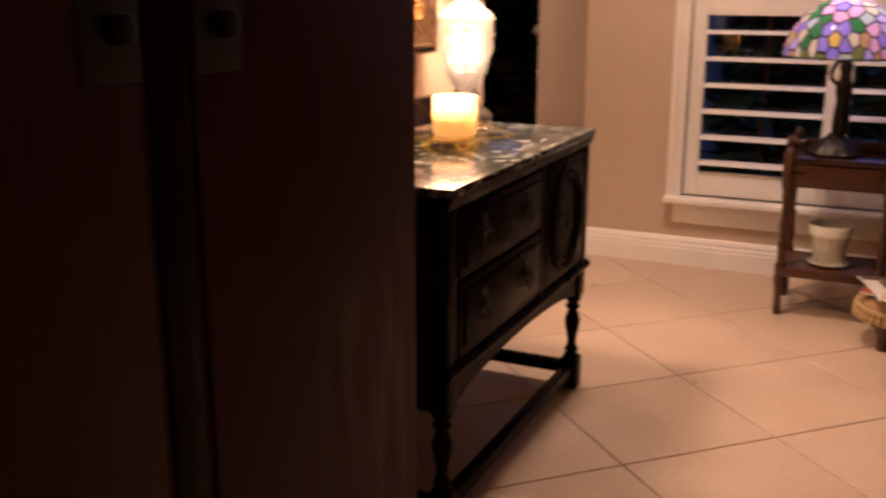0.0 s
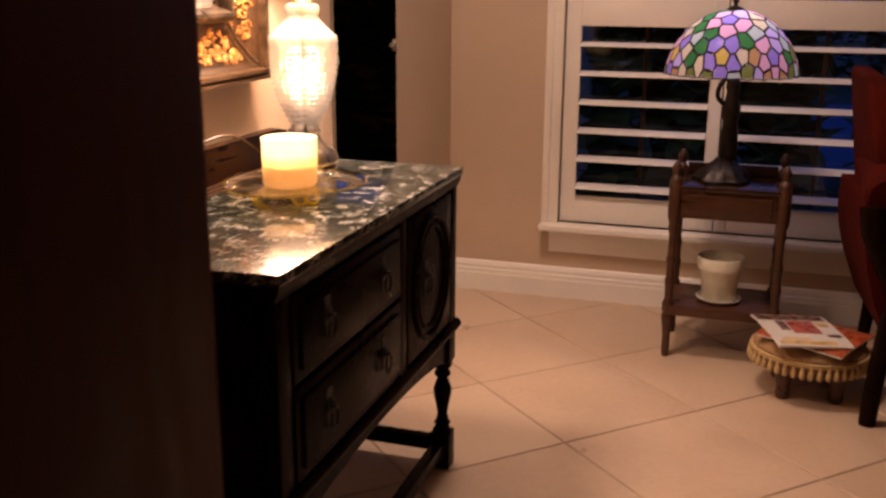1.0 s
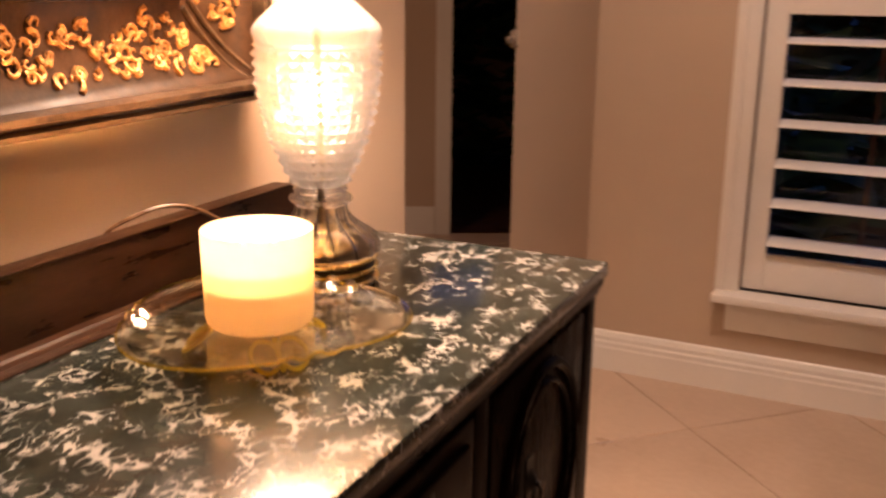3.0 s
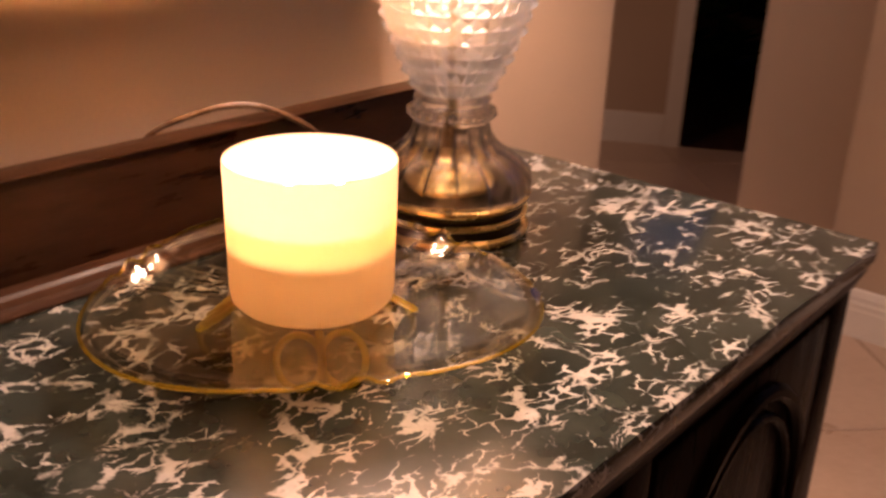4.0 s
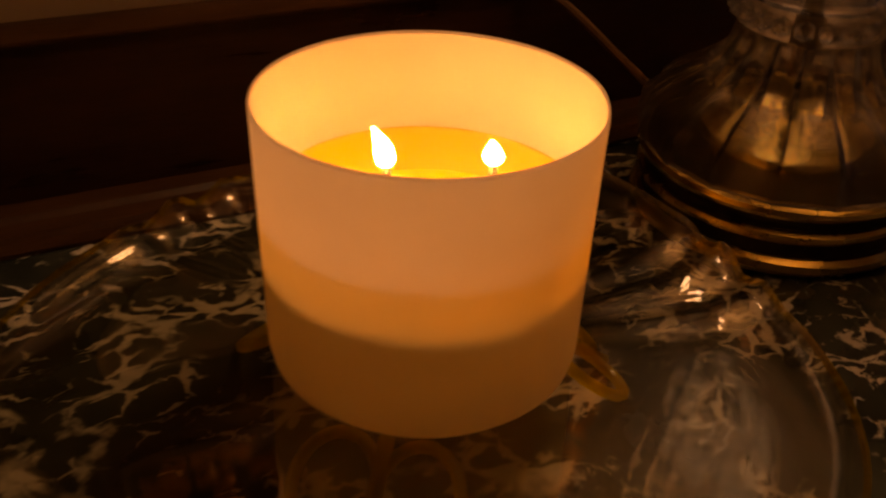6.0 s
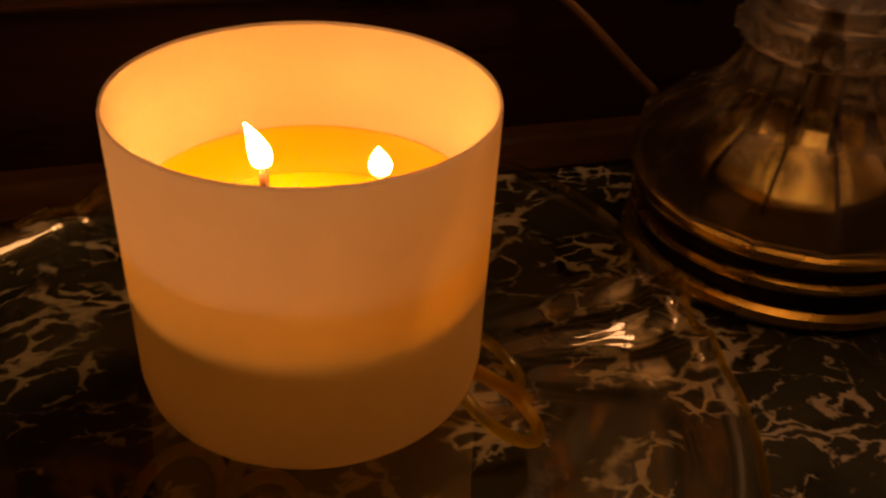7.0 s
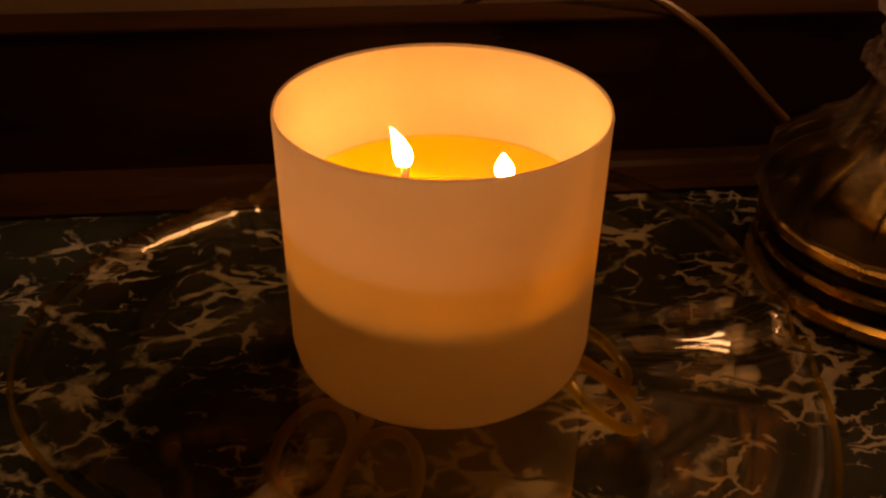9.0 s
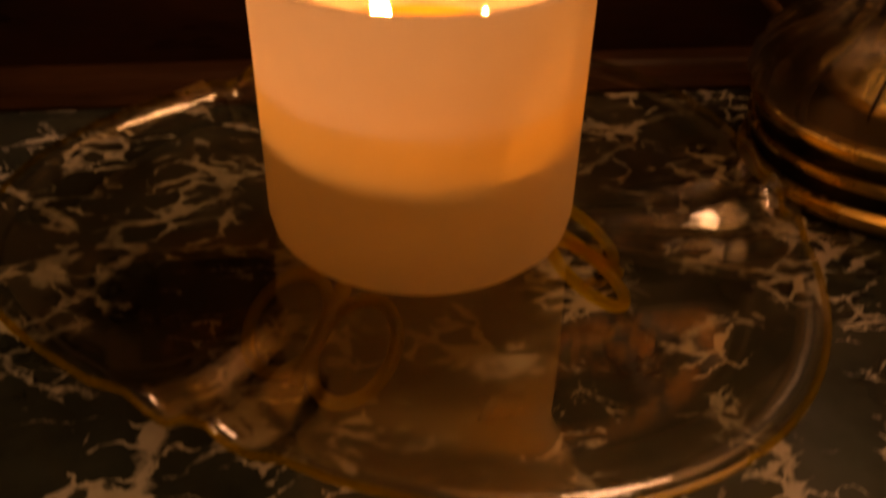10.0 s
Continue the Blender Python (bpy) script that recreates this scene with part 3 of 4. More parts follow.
def drop_pull(parent, y, z):
    made = turned([(0.0165, 0.0), (0.0165, 0.0025), (0.011, 0.005), (0.004, 0.010), (0.004, 0.016)], 14)
    bmesh.ops.rotate(made, verts=made.verts, matrix=Matrix.Rotation(radians(90), 3, "Y"))
    bmesh.ops.translate(made, verts=made.verts, vec=(FX + 0.009, y, z))
    prism([(FX + 0.008, y - 0.012), (FX + 0.011, y - 0.012), (FX + 0.011, y + 0.012), (FX + 0.008, y + 0.012)], z - 0.034, z + 0.034, made)
    plate = part("pull", made, IRON, parent, "black iron drop pull")
    ring = [(FX + 0.020, y + 0.015 * math.sin(k / 14 * 6.283), z - 0.022 - 0.020 * math.cos(k / 14 * 6.283)) for k in range(14)]
    part("ring", tube(ring, 0.0025, 6, closed=True), IRON, plate)


for z0, z1 in ((0.592, 0.744), (0.412, 0.582)):
    ya, yb = Y0 + 0.054, MID - 0.026
    d = part("drawer_front", box(FX - 0.03, FX + 0.003, ya, yb, z0, z1, 0.004), WOOD, side)
    bm = box(FX + 0.002, FX + 0.010, ya + 0.02, yb - 0.02, z0 + 0.02, z1 - 0.02, 0.004)
    part("raised_field", bm, WOOD, d)
    for y in (ya + 0.12, yb - 0.12):
        drop_pull(d, y, (z0 + z1) / 2 + 0.012)
door = part("door", box(FX - 0.03, FX + 0.001, MID + 0.026, Y1 - 0.054, 0.412, 0.744, 0.004), WOOD_UP, side)
cy, cz = (MID + Y1 - 0.028) / 2, 0.578
for r, w in ((0.125, 0.008), (0.102, 0.005)):
    ring = [(FX + 0.003, cy + r * math.cos(k / 40 * 6.283), cz + (r + 0.02) * math.sin(k / 40 * 6.283)) for k in range(40)]
    part("oval_moulding", tube(ring, w, 8, closed=True), WOOD, door)
drop_pull(door, cy - 0.06, cz + 0.02)
LEG = [(0.024, 0.100), (0.024, 0.106), (0.016, 0.112), (0.022, 0.124), (0.016, 0.134), (0.013, 0.150), (0.017, 0.175), (0.023, 0.205), (0.024, 0.220),
       (0.018, 0.238), (0.013, 0.250), (0.021, 0.258), (0.021, 0.266), (0.015, 0.272), (0.024, 0.284), (0.026, 0.298)]
for x in (FX - 0.026, BX + 0.026):
    for y in (Y0 + 0.026, Y1 - 0.026):
        bm = turned(LEG, 20, (x, y))
        box(x - 0.026, x + 0.026, y - 0.026, y + 0.026, 0.0, 0.1, 0.004, bm)
        box(x - 0.026, x + 0.026, y - 0.026, y + 0.026, 0.298, 0.384, 0.003, bm)
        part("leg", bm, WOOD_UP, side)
for y in (Y0 + 0.026, Y1 - 0.026):
    part("stretcher", box(BX + 0.052, FX - 0.052, y - 0.016, y + 0.016, 0.045, 0.082, 0.005), WOOD, side)
part("stretcher", box(FX - 0.042, FX - 0.010, Y0 + 0.052, Y1 - 0.052, 0.045, 0.082, 0.005), WOOD, side)
# low back board with a scrolled end, and the stepped moulding at its foot
outline = [(2.165, 0.80), (2.165, 0.830), (2.18, 0.880), (2.21, 0.889)] + [(3.01, 0.889), (3.045, 0.884), (3.062, 0.868), (3.068, 0.840), (3.085, 0.832), (3.105, 0.826), (3.115, 0.815), (3.115, 0.80)]
made = bmesh.new()
a = [made.verts.new((-0.957, y, z)) for y, z in outline]
b = [made.verts.new((-0.932, y, z)) for y, z in outline]
made.faces.new(a)
made.faces.new(b[::-1])
for k in range(len(a)):
    made.faces.new((a[k], a[(k + 1) % len(a)], b[(k + 1) % len(a)], b[k]))
part("back_board", made, BOARD, side, "low dark wooden back board")
bm = swept([(-0.932, 0.800), (-0.899, 0.8005), (-0.899, 0.8025), (-0.906, 0.804), (-0.908, 0.8065), (-0.918, 0.8075), (-0.921, 0.810), (-0.932, 0.811)], "y", 2.165, 3.112)
part("back_moulding", bm, WOOD_EDGE, side, "brown stepped wooden moulding", smooth=False)
bm = box(-0.959, -0.930, 2.21, 3.01, 0.8885, 0.8915, 0.001)
part("back_rail", bm, WOOD_EDGE, side)

# ---- armoire ----
arm = thing("armoire", (-0.70, 1.20, 0), "tall dark mahogany armoire with black iron plates", "armoire")
AX, A0, A1 = -0.42, 0.53, 1.832
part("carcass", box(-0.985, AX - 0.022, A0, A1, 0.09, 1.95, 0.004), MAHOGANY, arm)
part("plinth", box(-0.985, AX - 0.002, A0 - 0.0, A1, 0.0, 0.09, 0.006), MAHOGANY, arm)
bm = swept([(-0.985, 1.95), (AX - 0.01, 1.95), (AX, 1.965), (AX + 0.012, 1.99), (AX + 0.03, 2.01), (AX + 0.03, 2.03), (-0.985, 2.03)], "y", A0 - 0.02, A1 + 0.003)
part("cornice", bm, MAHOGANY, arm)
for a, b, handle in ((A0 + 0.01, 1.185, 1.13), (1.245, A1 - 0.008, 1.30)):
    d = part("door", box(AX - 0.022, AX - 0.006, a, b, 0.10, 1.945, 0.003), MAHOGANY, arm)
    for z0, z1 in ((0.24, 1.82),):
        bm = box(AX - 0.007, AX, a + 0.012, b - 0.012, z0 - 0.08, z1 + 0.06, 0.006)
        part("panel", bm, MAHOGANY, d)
    made = box(AX - 0.001, AX + 0.004, handle - 0.042, handle + 0.042, 1.10, 1.26, 0.002)
    turned([(0.012, 1.14), (0.016, 1.155), (0.012, 1.17)], 12, (AX + 0.018, handle), made)
    part("lock_plate", made, IRON, d, "black iron lock plate with a knob")
part("dark_stile", box(AX - 0.022, AX - 0.002, 1.187, 1.243, 0.10, 1.945, 0.004), WOOD_UP, arm)

# ---- painting in its gilt frame ----
PY0, PY1, PZ0, PZ1 = 1.99, 2.995, 1.012, 1.85
pic = thing("framed_painting", (-1.0, (PY0 + PY1) / 2, PZ0), "dark painting in a wide carved gilt frame on the wall", "painting")


def frame_ring(profile, mat, name, label=""):
    """A mitred frame: profile of (inwards, out from the wall)."""
    made = bmesh.new()
    rings = []
    for d, o in profile:
        x = -0.998 + 1.75 * o
        rings.append([made.verts.new(q) for q in ((x, PY0 + d, PZ0 + d), (x, PY1 - d, PZ0 + d), (x, PY1 - d, PZ1 - d), (x, PY0 + d, PZ1 - d))])
    for k in range(len(rings)):
        p, q = rings[k], rings[(k + 1) % len(rings)]
        for j in range(4):
            made.faces.new((p[j], p[(j + 1) % 4], q[(j + 1) % 4], q[j]))
    return part(name, made, mat, pic, label)


COVE_LINE = [(0.030, 0.026), (0.045, 0.017), (0.070, 0.011), (0.100, 0.008), (0.136, 0.010)]


def cove_x(d):
    """How far out the cove lies at a distance d from the frame's outer edge."""
    for (d0, o0), (d1, o1) in zip(COVE_LINE, COVE_LINE[1:]):
        if d <= d1:
            break
    return -0.998 + 1.75 * (o0 + (o1 - o0) * (d - d0) / (d1 - d0))


frame_ring([(0.0, 0.0), (0.0, 0.026), (0.004, 0.034), (0.009, 0.034), (0.012, 0.028), (0.016, 0.028), (0.019, 0.036), (0.026, 0.036), (0.0298, 0.028), (0.0298, 0.0)], GILT_EDGE, "outer_edge", "worn gilt outer edge with a groove")
frame_ring([(0.0302, 0.0)] + COVE_LINE + [(0.136, 0.0)], COVE, "cove", "dark bronzed hollow of the frame")
frame_ring([(0.1364, 0.0), (0.1364, 0.016), (0.141, 0.024), (0.149, 0.028), (0.158, 0.028), (0.166, 0.022), (0.170, 0.012), (0.176, 0.010), (0.176, 0.0)], PEWTER, "inner_moulding", "rounded silvered inner moulding")
part("canvas", box(-0.992, -0.986, PY0 + 0.17, PY1 - 0.17, PZ0 + 0.17, PZ1 - 0.17), CANVAS, pic, "dark blue and brown canvas")
# pairs of ridges along the mitres, beads along the outer edge, leaf scrolls in the hollow
for y, z, sy, sz in ((PY1, PZ0, -1, 1), (PY0, PZ0, 1, 1), (PY1, PZ1, -1, -1), (PY0, PZ1, 1, -1)):
    for off in (-0.0055, 0.0055):
        pts = [(cove_x(d) + 0.002, y + sy * (d + off), z + sz * (d - off)) for d in (0.036, 0.05, 0.07, 0.09, 0.11, 0.130)]
        part("corner_ridge", tube(spline(pts, 3), 0.0032, 6), GILT_EDGE, pic, "pale gilt mitre ridge")
made = bmesh.new()
random.seed(9)
WIDE, TALL = PY1 - PY0, PZ1 - PZ0


def leaf_scroll(side, run, d, size, spin):
    """One curling gilt leaf on a side of the frame, run along it, d in from its edge."""
    pts = []
    for j in range(9):
        a0 = spin + j * 0.62 * (1 if size > 0 else -1)
        r0 = abs(size) * (1 - j / 10)
        e, n = run + r0 * math.cos(a0), min(0.130, max(0.036, d + r0 * math.sin(a0)))
        y, z = {"low": (PY0 + e, PZ0 + n), "high": (PY0 + e, PZ1 - n), "near": (PY0 + n, PZ0 + e), "far": (PY1 - n, PZ0 + e)}[side]
        pts.append((cove_x(n) + 0.0015, y, z))
    tube(pts, [0.0040 - 0.00032 * j for j in range(9)], 5, made)


for side, length in (("low", WIDE), ("high", WIDE), ("near", TALL), ("far", TALL)):
    run = 0.105
    while run < length - 0.10:
        for k in range(5):
            leaf_scroll(side, run + random.uniform(-0.012, 0.012), random.uniform(0.052, min(0.118, run - 0.03, length - run - 0.03)), random.choice((-1, 1)) * random.uniform(0.006, 0.014), random.uniform(0, 6.28))
        run += 0.021
tagged(part("scroll_carving", made, GILT, pic, "gilt leaf scrolls"), kind="stuff")

# ---- crystal table lamp ----
cl = thing("table_lamp", (LAMP[0], LAMP[1], SZ), "lit cut-crystal table lamp with a brass foot on the marble", "lamp")
bm = turned([(0.067, 0.8002), (0.0685, 0.803), (0.0685, 0.807), (0.066, 0.809), (0.065, 0.819), (0.068, 0.821), (0.068, 0.8245), (0.0665, 0.826), (0.0665, 0.831), (0.069, 0.833), (0.069, 0.836), (0.060, 0.838)], 64, LAMP)
part("brass_foot", bm, BRASS_DARK, cl, "dark brass foot with bright rings")
for r, z, w in ((0.0688, 0.8052, 0.0045), (0.0682, 0.8205, 0.0030), (0.0690, 0.8335, 0.0032)):
    bm = tube([(LAMP[0] + r * math.cos(k / 64 * 6.2832), LAMP[1] + r * math.sin(k / 64 * 6.2832), z) for k in range(64)], w, 8, closed=True)
    part("brass_ring", bm, BRASS, cl, "bright brass ring")


def fluted(a, r, z):
    return r * (1 + 0.085 * (1 - abs(math.sin(8 * a))) ** 1.6 * (0.35 if z < 0.848 else 1.0))


bm = lathe([(0.071, 0.838), (0.0735, 0.842), (0.0725, 0.847), (0.068, 0.856), (0.059, 0.865), (0.047, 0.873), (0.038, 0.881), (0.033, 0.889), (0.031, 0.898),
            (0.027, 0.898), (0.029, 0.889), (0.034, 0.864), (0.043, 0.871), (0.055, 0.862), (0.064, 0.852), (0.067, 0.842), (0.067, 0.838)], 160, LAMP, fluted)
part("crystal_skirt", bm, SKIRT, cl, "fluted clear glass skirt")
part("collar", turned([(0.026, 0.8985), (0.034, 0.900), (0.0355, 0.904), (0.0355, 0.910), (0.033, 0.9135), (0.026, 0.915)], 36, LAMP), CLEAR, cl)
bead = bmesh.new()
bmesh.ops.create_icosphere(bead, subdivisions=1, radius=0.0052)
bead_mesh = finish("bead", bead, CLEAR)
for k in range(22):
    o = new("bead", bead_mesh)
    o.parent = cl
    o.location = (0.0355 * math.cos(k / 22 * 6.2832), 0.0355 * math.sin(k / 22 * 6.2832), 0.107)
# Brass plate added to give the golden reflections low in the skirt.
part("glint_plate", turned([(0.040, 0.8385), (0.039, 0.842), (0.032, 0.845), (0.020, 0.848), (0.010, 0.852), (0.007, 0.866)], 32, LAMP), BRASS, cl, "low brass plate added inside the glass for its golden reflections")
part("rod", turned([(0.005, 0.866), (0.005, 1.36)], 12, LAMP), DULL_BRASS, cl, "brass rod inside the glass")
# vase body: rows of pressed pyramids
def vase_radius(z):
    u = min(1.0, max(0.0, (z - 0.924) / 0.168))
    return 0.031 + 0.044 * (1 - (1 - u) ** 2.2)


made = bmesh.new()
SEG, ROWS = 30, 14
random.seed(5)


def vase_vert(row, k, out=0.0):
    z = 0.924 + 0.168 * row / ROWS
    r = vase_radius(z) + out
    a = 2 * math.pi * k / SEG
    return made.verts.new((LAMP[0] + r * math.cos(a), LAMP[1] + r * math.sin(a), z))


grid = [[vase_vert(j, k) for k in range(SEG)] for j in range(ROWS + 1)]
inside = [[vase_vert(j, k, -0.006) for k in range(SEG)] for j in range(ROWS + 1)]
for j in range(ROWS):
    for k in range(SEG):
        l = (k + 1) % SEG
        tip = vase_vert(j + random.uniform(0.38, 0.62), k + random.uniform(0.38, 0.62), random.uniform(0.0038, 0.0060))
        corner = (grid[j][k], grid[j][l], grid[j + 1][l], grid[j + 1][k])
        for q in range(4):
            made.faces.new((corner[q], corner[(q + 1) % 4], tip))
        made.faces.new((inside[j][l], inside[j][k], inside[j + 1][k], inside[j + 1][l]))
for k in range(SEG):
    l = (k + 1) % SEG
    made.faces.new((grid[0][l], grid[0][k], inside[0][k], inside[0][l]))
    made.faces.new((grid[ROWS][k], grid[ROWS][l], inside[ROWS][l], inside[ROWS][k]))
part("vase_foot", lathe([(0.026, 0.9155), (0.0325, 0.9155), (0.0345, 0.919), (0.0325, 0.9225), (0.032, 0.9237), (0.026, 0.9237)], 36, LAMP), CLEAR, cl)
part("crystal_vase", made, CRYSTAL, cl, "diamond-cut crystal vase", smooth=False)
bm = lathe([(0.075, 1.0925), (0.078, 1.096), (0.075, 1.100), (0.077, 1.104), (0.079, 1.111), (0.077, 1.118), (0.070, 1.126), (0.058, 1.137), (0.047, 1.147), (0.038, 1.156), (0.034, 1.164),
            (0.029, 1.164), (0.033, 1.155), (0.042, 1.144), (0.053, 1.133), (0.066, 1.121), (0.072, 1.112), (0.070, 1.0925)], 48, LAMP)
part("crystal_shoulder", bm, CRYSTAL, cl)
part("neck_ring", turned([(0.032, 1.1645), (0.036, 1.167), (0.0385, 1.173), (0.0385, 1.181), (0.036, 1.188), (0.027, 1.1905)], 36, LAMP), CRYSTAL, cl)
part("cap", turned([(0.021, 1.191), (0.022, 1.194), (0.020, 1.199), (0.014, 1.203), (0.009, 1.206), (0.009, 1.33)], 24, LAMP), BRASS, cl, "brass cap and socket")
bm = lathe([(0.225, 1.247), (0.125, 1.56), (0.123, 1.56), (0.223, 1.247)], 48, LAMP)
part("shade", bm, SHADE, cl, "cream fabric shade, lit from inside")
bm = tube([(LAMP[0] + 0.225 * math.cos(k / 64 * 6.2832), LAMP[1] + 0.225 * math.sin(k / 64 * 6.2832), 1.245) for k in range(64)], 0.004, 6, closed=True)
part("fringe_band", bm, SHADE, cl)
drop = turned([(0.0012, 0.0), (0.0022, -0.004), (0.0022, -0.009), (0.0042, -0.014), (0.0047, -0.020), (0.003, -0.026), (0.0008, -0.030)], 7)
drop_mesh = finish("fringe_bead", drop, CLEAR, True)
for k in range(84):
    o = new("fringe_bead", drop_mesh)
    o.parent = cl
    a = k / 84 * 6.2832
    o.location = (0.225 * math.cos(a), 0.225 * math.sin(a), 0.441 - 0.002 * (k % 2))
for a in (0.4, 2.5, 4.6):
    part("spoke", tube([(LAMP[0], LAMP[1], 1.50), (LAMP[0] + 0.146 * math.cos(a), LAMP[1] + 0.146 * math.sin(a), 1.50)], 0.002, 6), BRASS, cl)
part("harp", tube(spline([(LAMP[0] - 0.03, LAMP[1], 1.33), (LAMP[0] - 0.055, LAMP[1], 1.41), (LAMP[0], LAMP[1], 1.50), (LAMP[0] + 0.055, LAMP[1], 1.41), (LAMP[0] + 0.03, LAMP[1], 1.33)], 8), 0.002, 6), BRASS, cl)
pts = spline([(LAMP[0] - 0.062, LAMP[1] + 0.03, 0.8045), (-0.872, 2.895, 0.816), (-0.897, 2.86, 0.850), (-0.922, 2.82, 0.888), (-0.945, 2.78, 0.905), (-0.965, 2.735, 0.899), (-0.982, 2.695, 0.876), (-0.985, 2.655, 0.80)], 10)
solo("lamp_cord", tube(pts, 0.0026, 8), CORD, "thin brown lamp cord over the back board", "cord")

# ---- glass plate on scroll feet ----
PC = (-0.735, 2.663)
plate = thing("glass_plate", (PC[0], PC[1], SZ), "clear lobed glass plate with yellow edges on the marble", "plate")
PINCH = radians(86)


def plate_point(u, a, under):
    """u from 0 in the middle to 1 at the rim."""
    lobe = math.cos(3 * (a - PINCH))
    r = 0.147 * u * (1 - 0.075 * lobe * u * u)
    z = 0.8282 + 0.010 * max(0.0, (u - 0.80) / 0.20) ** 1.5
    fold = max(0.0, lobe) ** 4
    z += fold * 0.0040 * math.sin(30 * (a - PINCH)) * max(0, u - 0.4) * 1.6 + 0.003 * lobe * max(0, u - 0.7)
    return (PC[0] + r * math.cos(a), PC[1] + r * math.sin(a), z - (0.0035 if under else 0))


made = bmesh.new()
NA, NU = 180, 16
rings = [[made.verts.new(plate_point((k + 0.6) / (NU - 0.4), 2 * math.pi * j / NA, False)) for j in range(NA)] for k in range(NU)]
rings += [[made.verts.new(plate_point((k + 0.6) / (NU - 0.4), 2 * math.pi * j / NA, True)) for j in range(NA)] for k in reversed(range(NU))]
for p, q in zip(rings, rings[1:]):
    for j in range(NA):
        made.faces.new((p[j], p[(j + 1) % NA], q[(j + 1) % NA], q[j]))
made.faces.new(rings[0][::-1])
made.faces.new(rings[-1])
dish = part("dish", made, PLATE_GLASS, plate, "clear glass dish", smooth="all")
pts = [Vector(plate_point(1.0, 2 * math.pi * j / 120, False)) - Vector((0, 0, 0.0015)) for j in range(120)]
part("edge", tube(pts, 0.0013, 6, closed=True), EDGE_GLASS, dish, "yellow tinted glass edge")
for a in (radians(-38), radians(84), radians(-152)):
    foot = bmesh.new()
    for s in (-1, 1):
        ring = []
        for k in range(22):
            w = k / 22 * 6.2832
            out = 0.063 - 0.015 * math.sin(w)
            along = s * 0.0140 + 0.0145 * math.cos(w)
            ring.append((PC[0] + out * math.cos(a) - along * math.sin(a), PC[1] + out * math.sin(a) + along * math.cos(a), 0.8137 + 0.0112 * math.sin(w)))
        tube(ring, 0.0023, 7, foot, closed=True)
    tube([(PC[0] + 0.048 * math.cos(a), PC[1] + 0.048 * math.sin(a), 0.826), (PC[0] + 0.078 * math.cos(a), PC[1] + 0.078 * math.sin(a), 0.803)], 0.0028, 7, foot)
    part("scroll_foot", foot, YELLOW_GLASS, plate, "yellow tinted scroll foot", smooth="all")

# ---- candle ----
candle = thing("jar_candle", (PC[0], PC[1], 0.8286), "two-wick candle burning in a white glass jar on the plate", "candle")
JARP = [(0.001, 0.8288), (0.046, 0.8288), (0.0515, 0.8301), (0.0548, 0.8336), (0.0560, 0.8396), (0.0563, 0.8616), (0.0573, 0.9279), (0.0569, 0.9294), (0.0561, 0.9279),
        (0.0549, 0.8616), (0.0546, 0.8396), (0.0525, 0.8351), (0.047, 0.8326), (0.001, 0.8326)]
part("jar", lathe(JARP, 72, PC, closed=True), JAR, candle, "white milk-glass jar", smooth="all")
part("wax", turned([(0.046, 0.8328), (0.0518, 0.8352), (0.0541, 0.8396), (0.0544, 0.868), (0.0540, 0.8735), (0.050, 0.8755), (0.030, 0.8765), (0.002, 0.877)], 64, PC), WAX, candle, "cream wax", smooth="all")
part("melted_wax", turned([(0.0540, 0.8775), (0.0544, 0.8790), (0.0546, 0.8876), (0.0549, 0.8918), (0.0542, 0.8910), (0.050, 0.8906), (0.002, 0.8905)], 64, PC), POOL_WAX, candle, "clear melted wax", smooth="all")
for x, y, tall, lean in ((-0.7410, 2.6500, 0.0138, -0.0042), (-0.7290, 2.6840, 0.0082, -0.0008)):
    wick = part("wick", tube([(x, y, 0.8780), (x + 0.0005, y - lean * 0.1, 0.8996), (x + 0.0007, y - lean * 0.3, 0.9062)], [0.0016, 0.0015, 0.0012], 7), WICK, candle, "charred wick")
    flame = bmesh.new()
    rows = []
    for k in range(12):
        u = k / 11
        r = 0.0031 * math.sin(math.pi * min(1.0, 0.12 + 0.8776 * u) ** 0.62) + 0.0002
        rows.append([flame.verts.new((x + 0.0005 + r * math.cos(j / 12 * 6.2832), y + lean * u * u + r * math.sin(j / 12 * 6.2832), 0.9040 + tall * u)) for j in range(12)])
    for p, q in zip(rows, rows[1:]):
        for j in range(12):
            flame.faces.new((p[j], p[(j + 1) % 12], q[(j + 1) % 12], q[j]))
    flame.faces.new(rows[0][::-1])
    flame.faces.new(rows[-1])
    part("flame", flame, FLAME, wick, "bright candle flame", smooth="all")

# ---- side table ----
tt = thing("side_table", (0.119, 4.25, 0), "brown two-tier wooden side table with turned legs", "table")
TX0, TX1, TY0, TY1 = -0.072, 0.310, 4.100, 4.40
TLEG = [(0.011, 0.0), (0.014, 0.02), (0.013, 0.075), (0.017, 0.11), (0.021, 0.135), (0.021, 0.150), (0.016, 0.158), (0.021, 0.165), (0.021, 0.195), (0.014, 0.205), (0.015, 0.25),
        (0.018, 0.275), (0.014, 0.285), (0.014, 0.33), (0.018, 0.345), (0.013, 0.36), (0.013, 0.43), (0.018, 0.455), (0.014, 0.47), (0.020, 0.485), (0.022, 0.50), (0.022, 0.615),
        (0.017, 0.625), (0.011, 0.634), (0.015, 0.646), (0.017, 0.657), (0.012, 0.670), (0.004, 0.682)]
for x in (TX0 + 0.02, TX1 - 0.02):
    for y in (TY0 + 0.02, TY1 - 0.02):
        part("leg", turned(TLEG, 18, (x, y)), BROWN, tt)
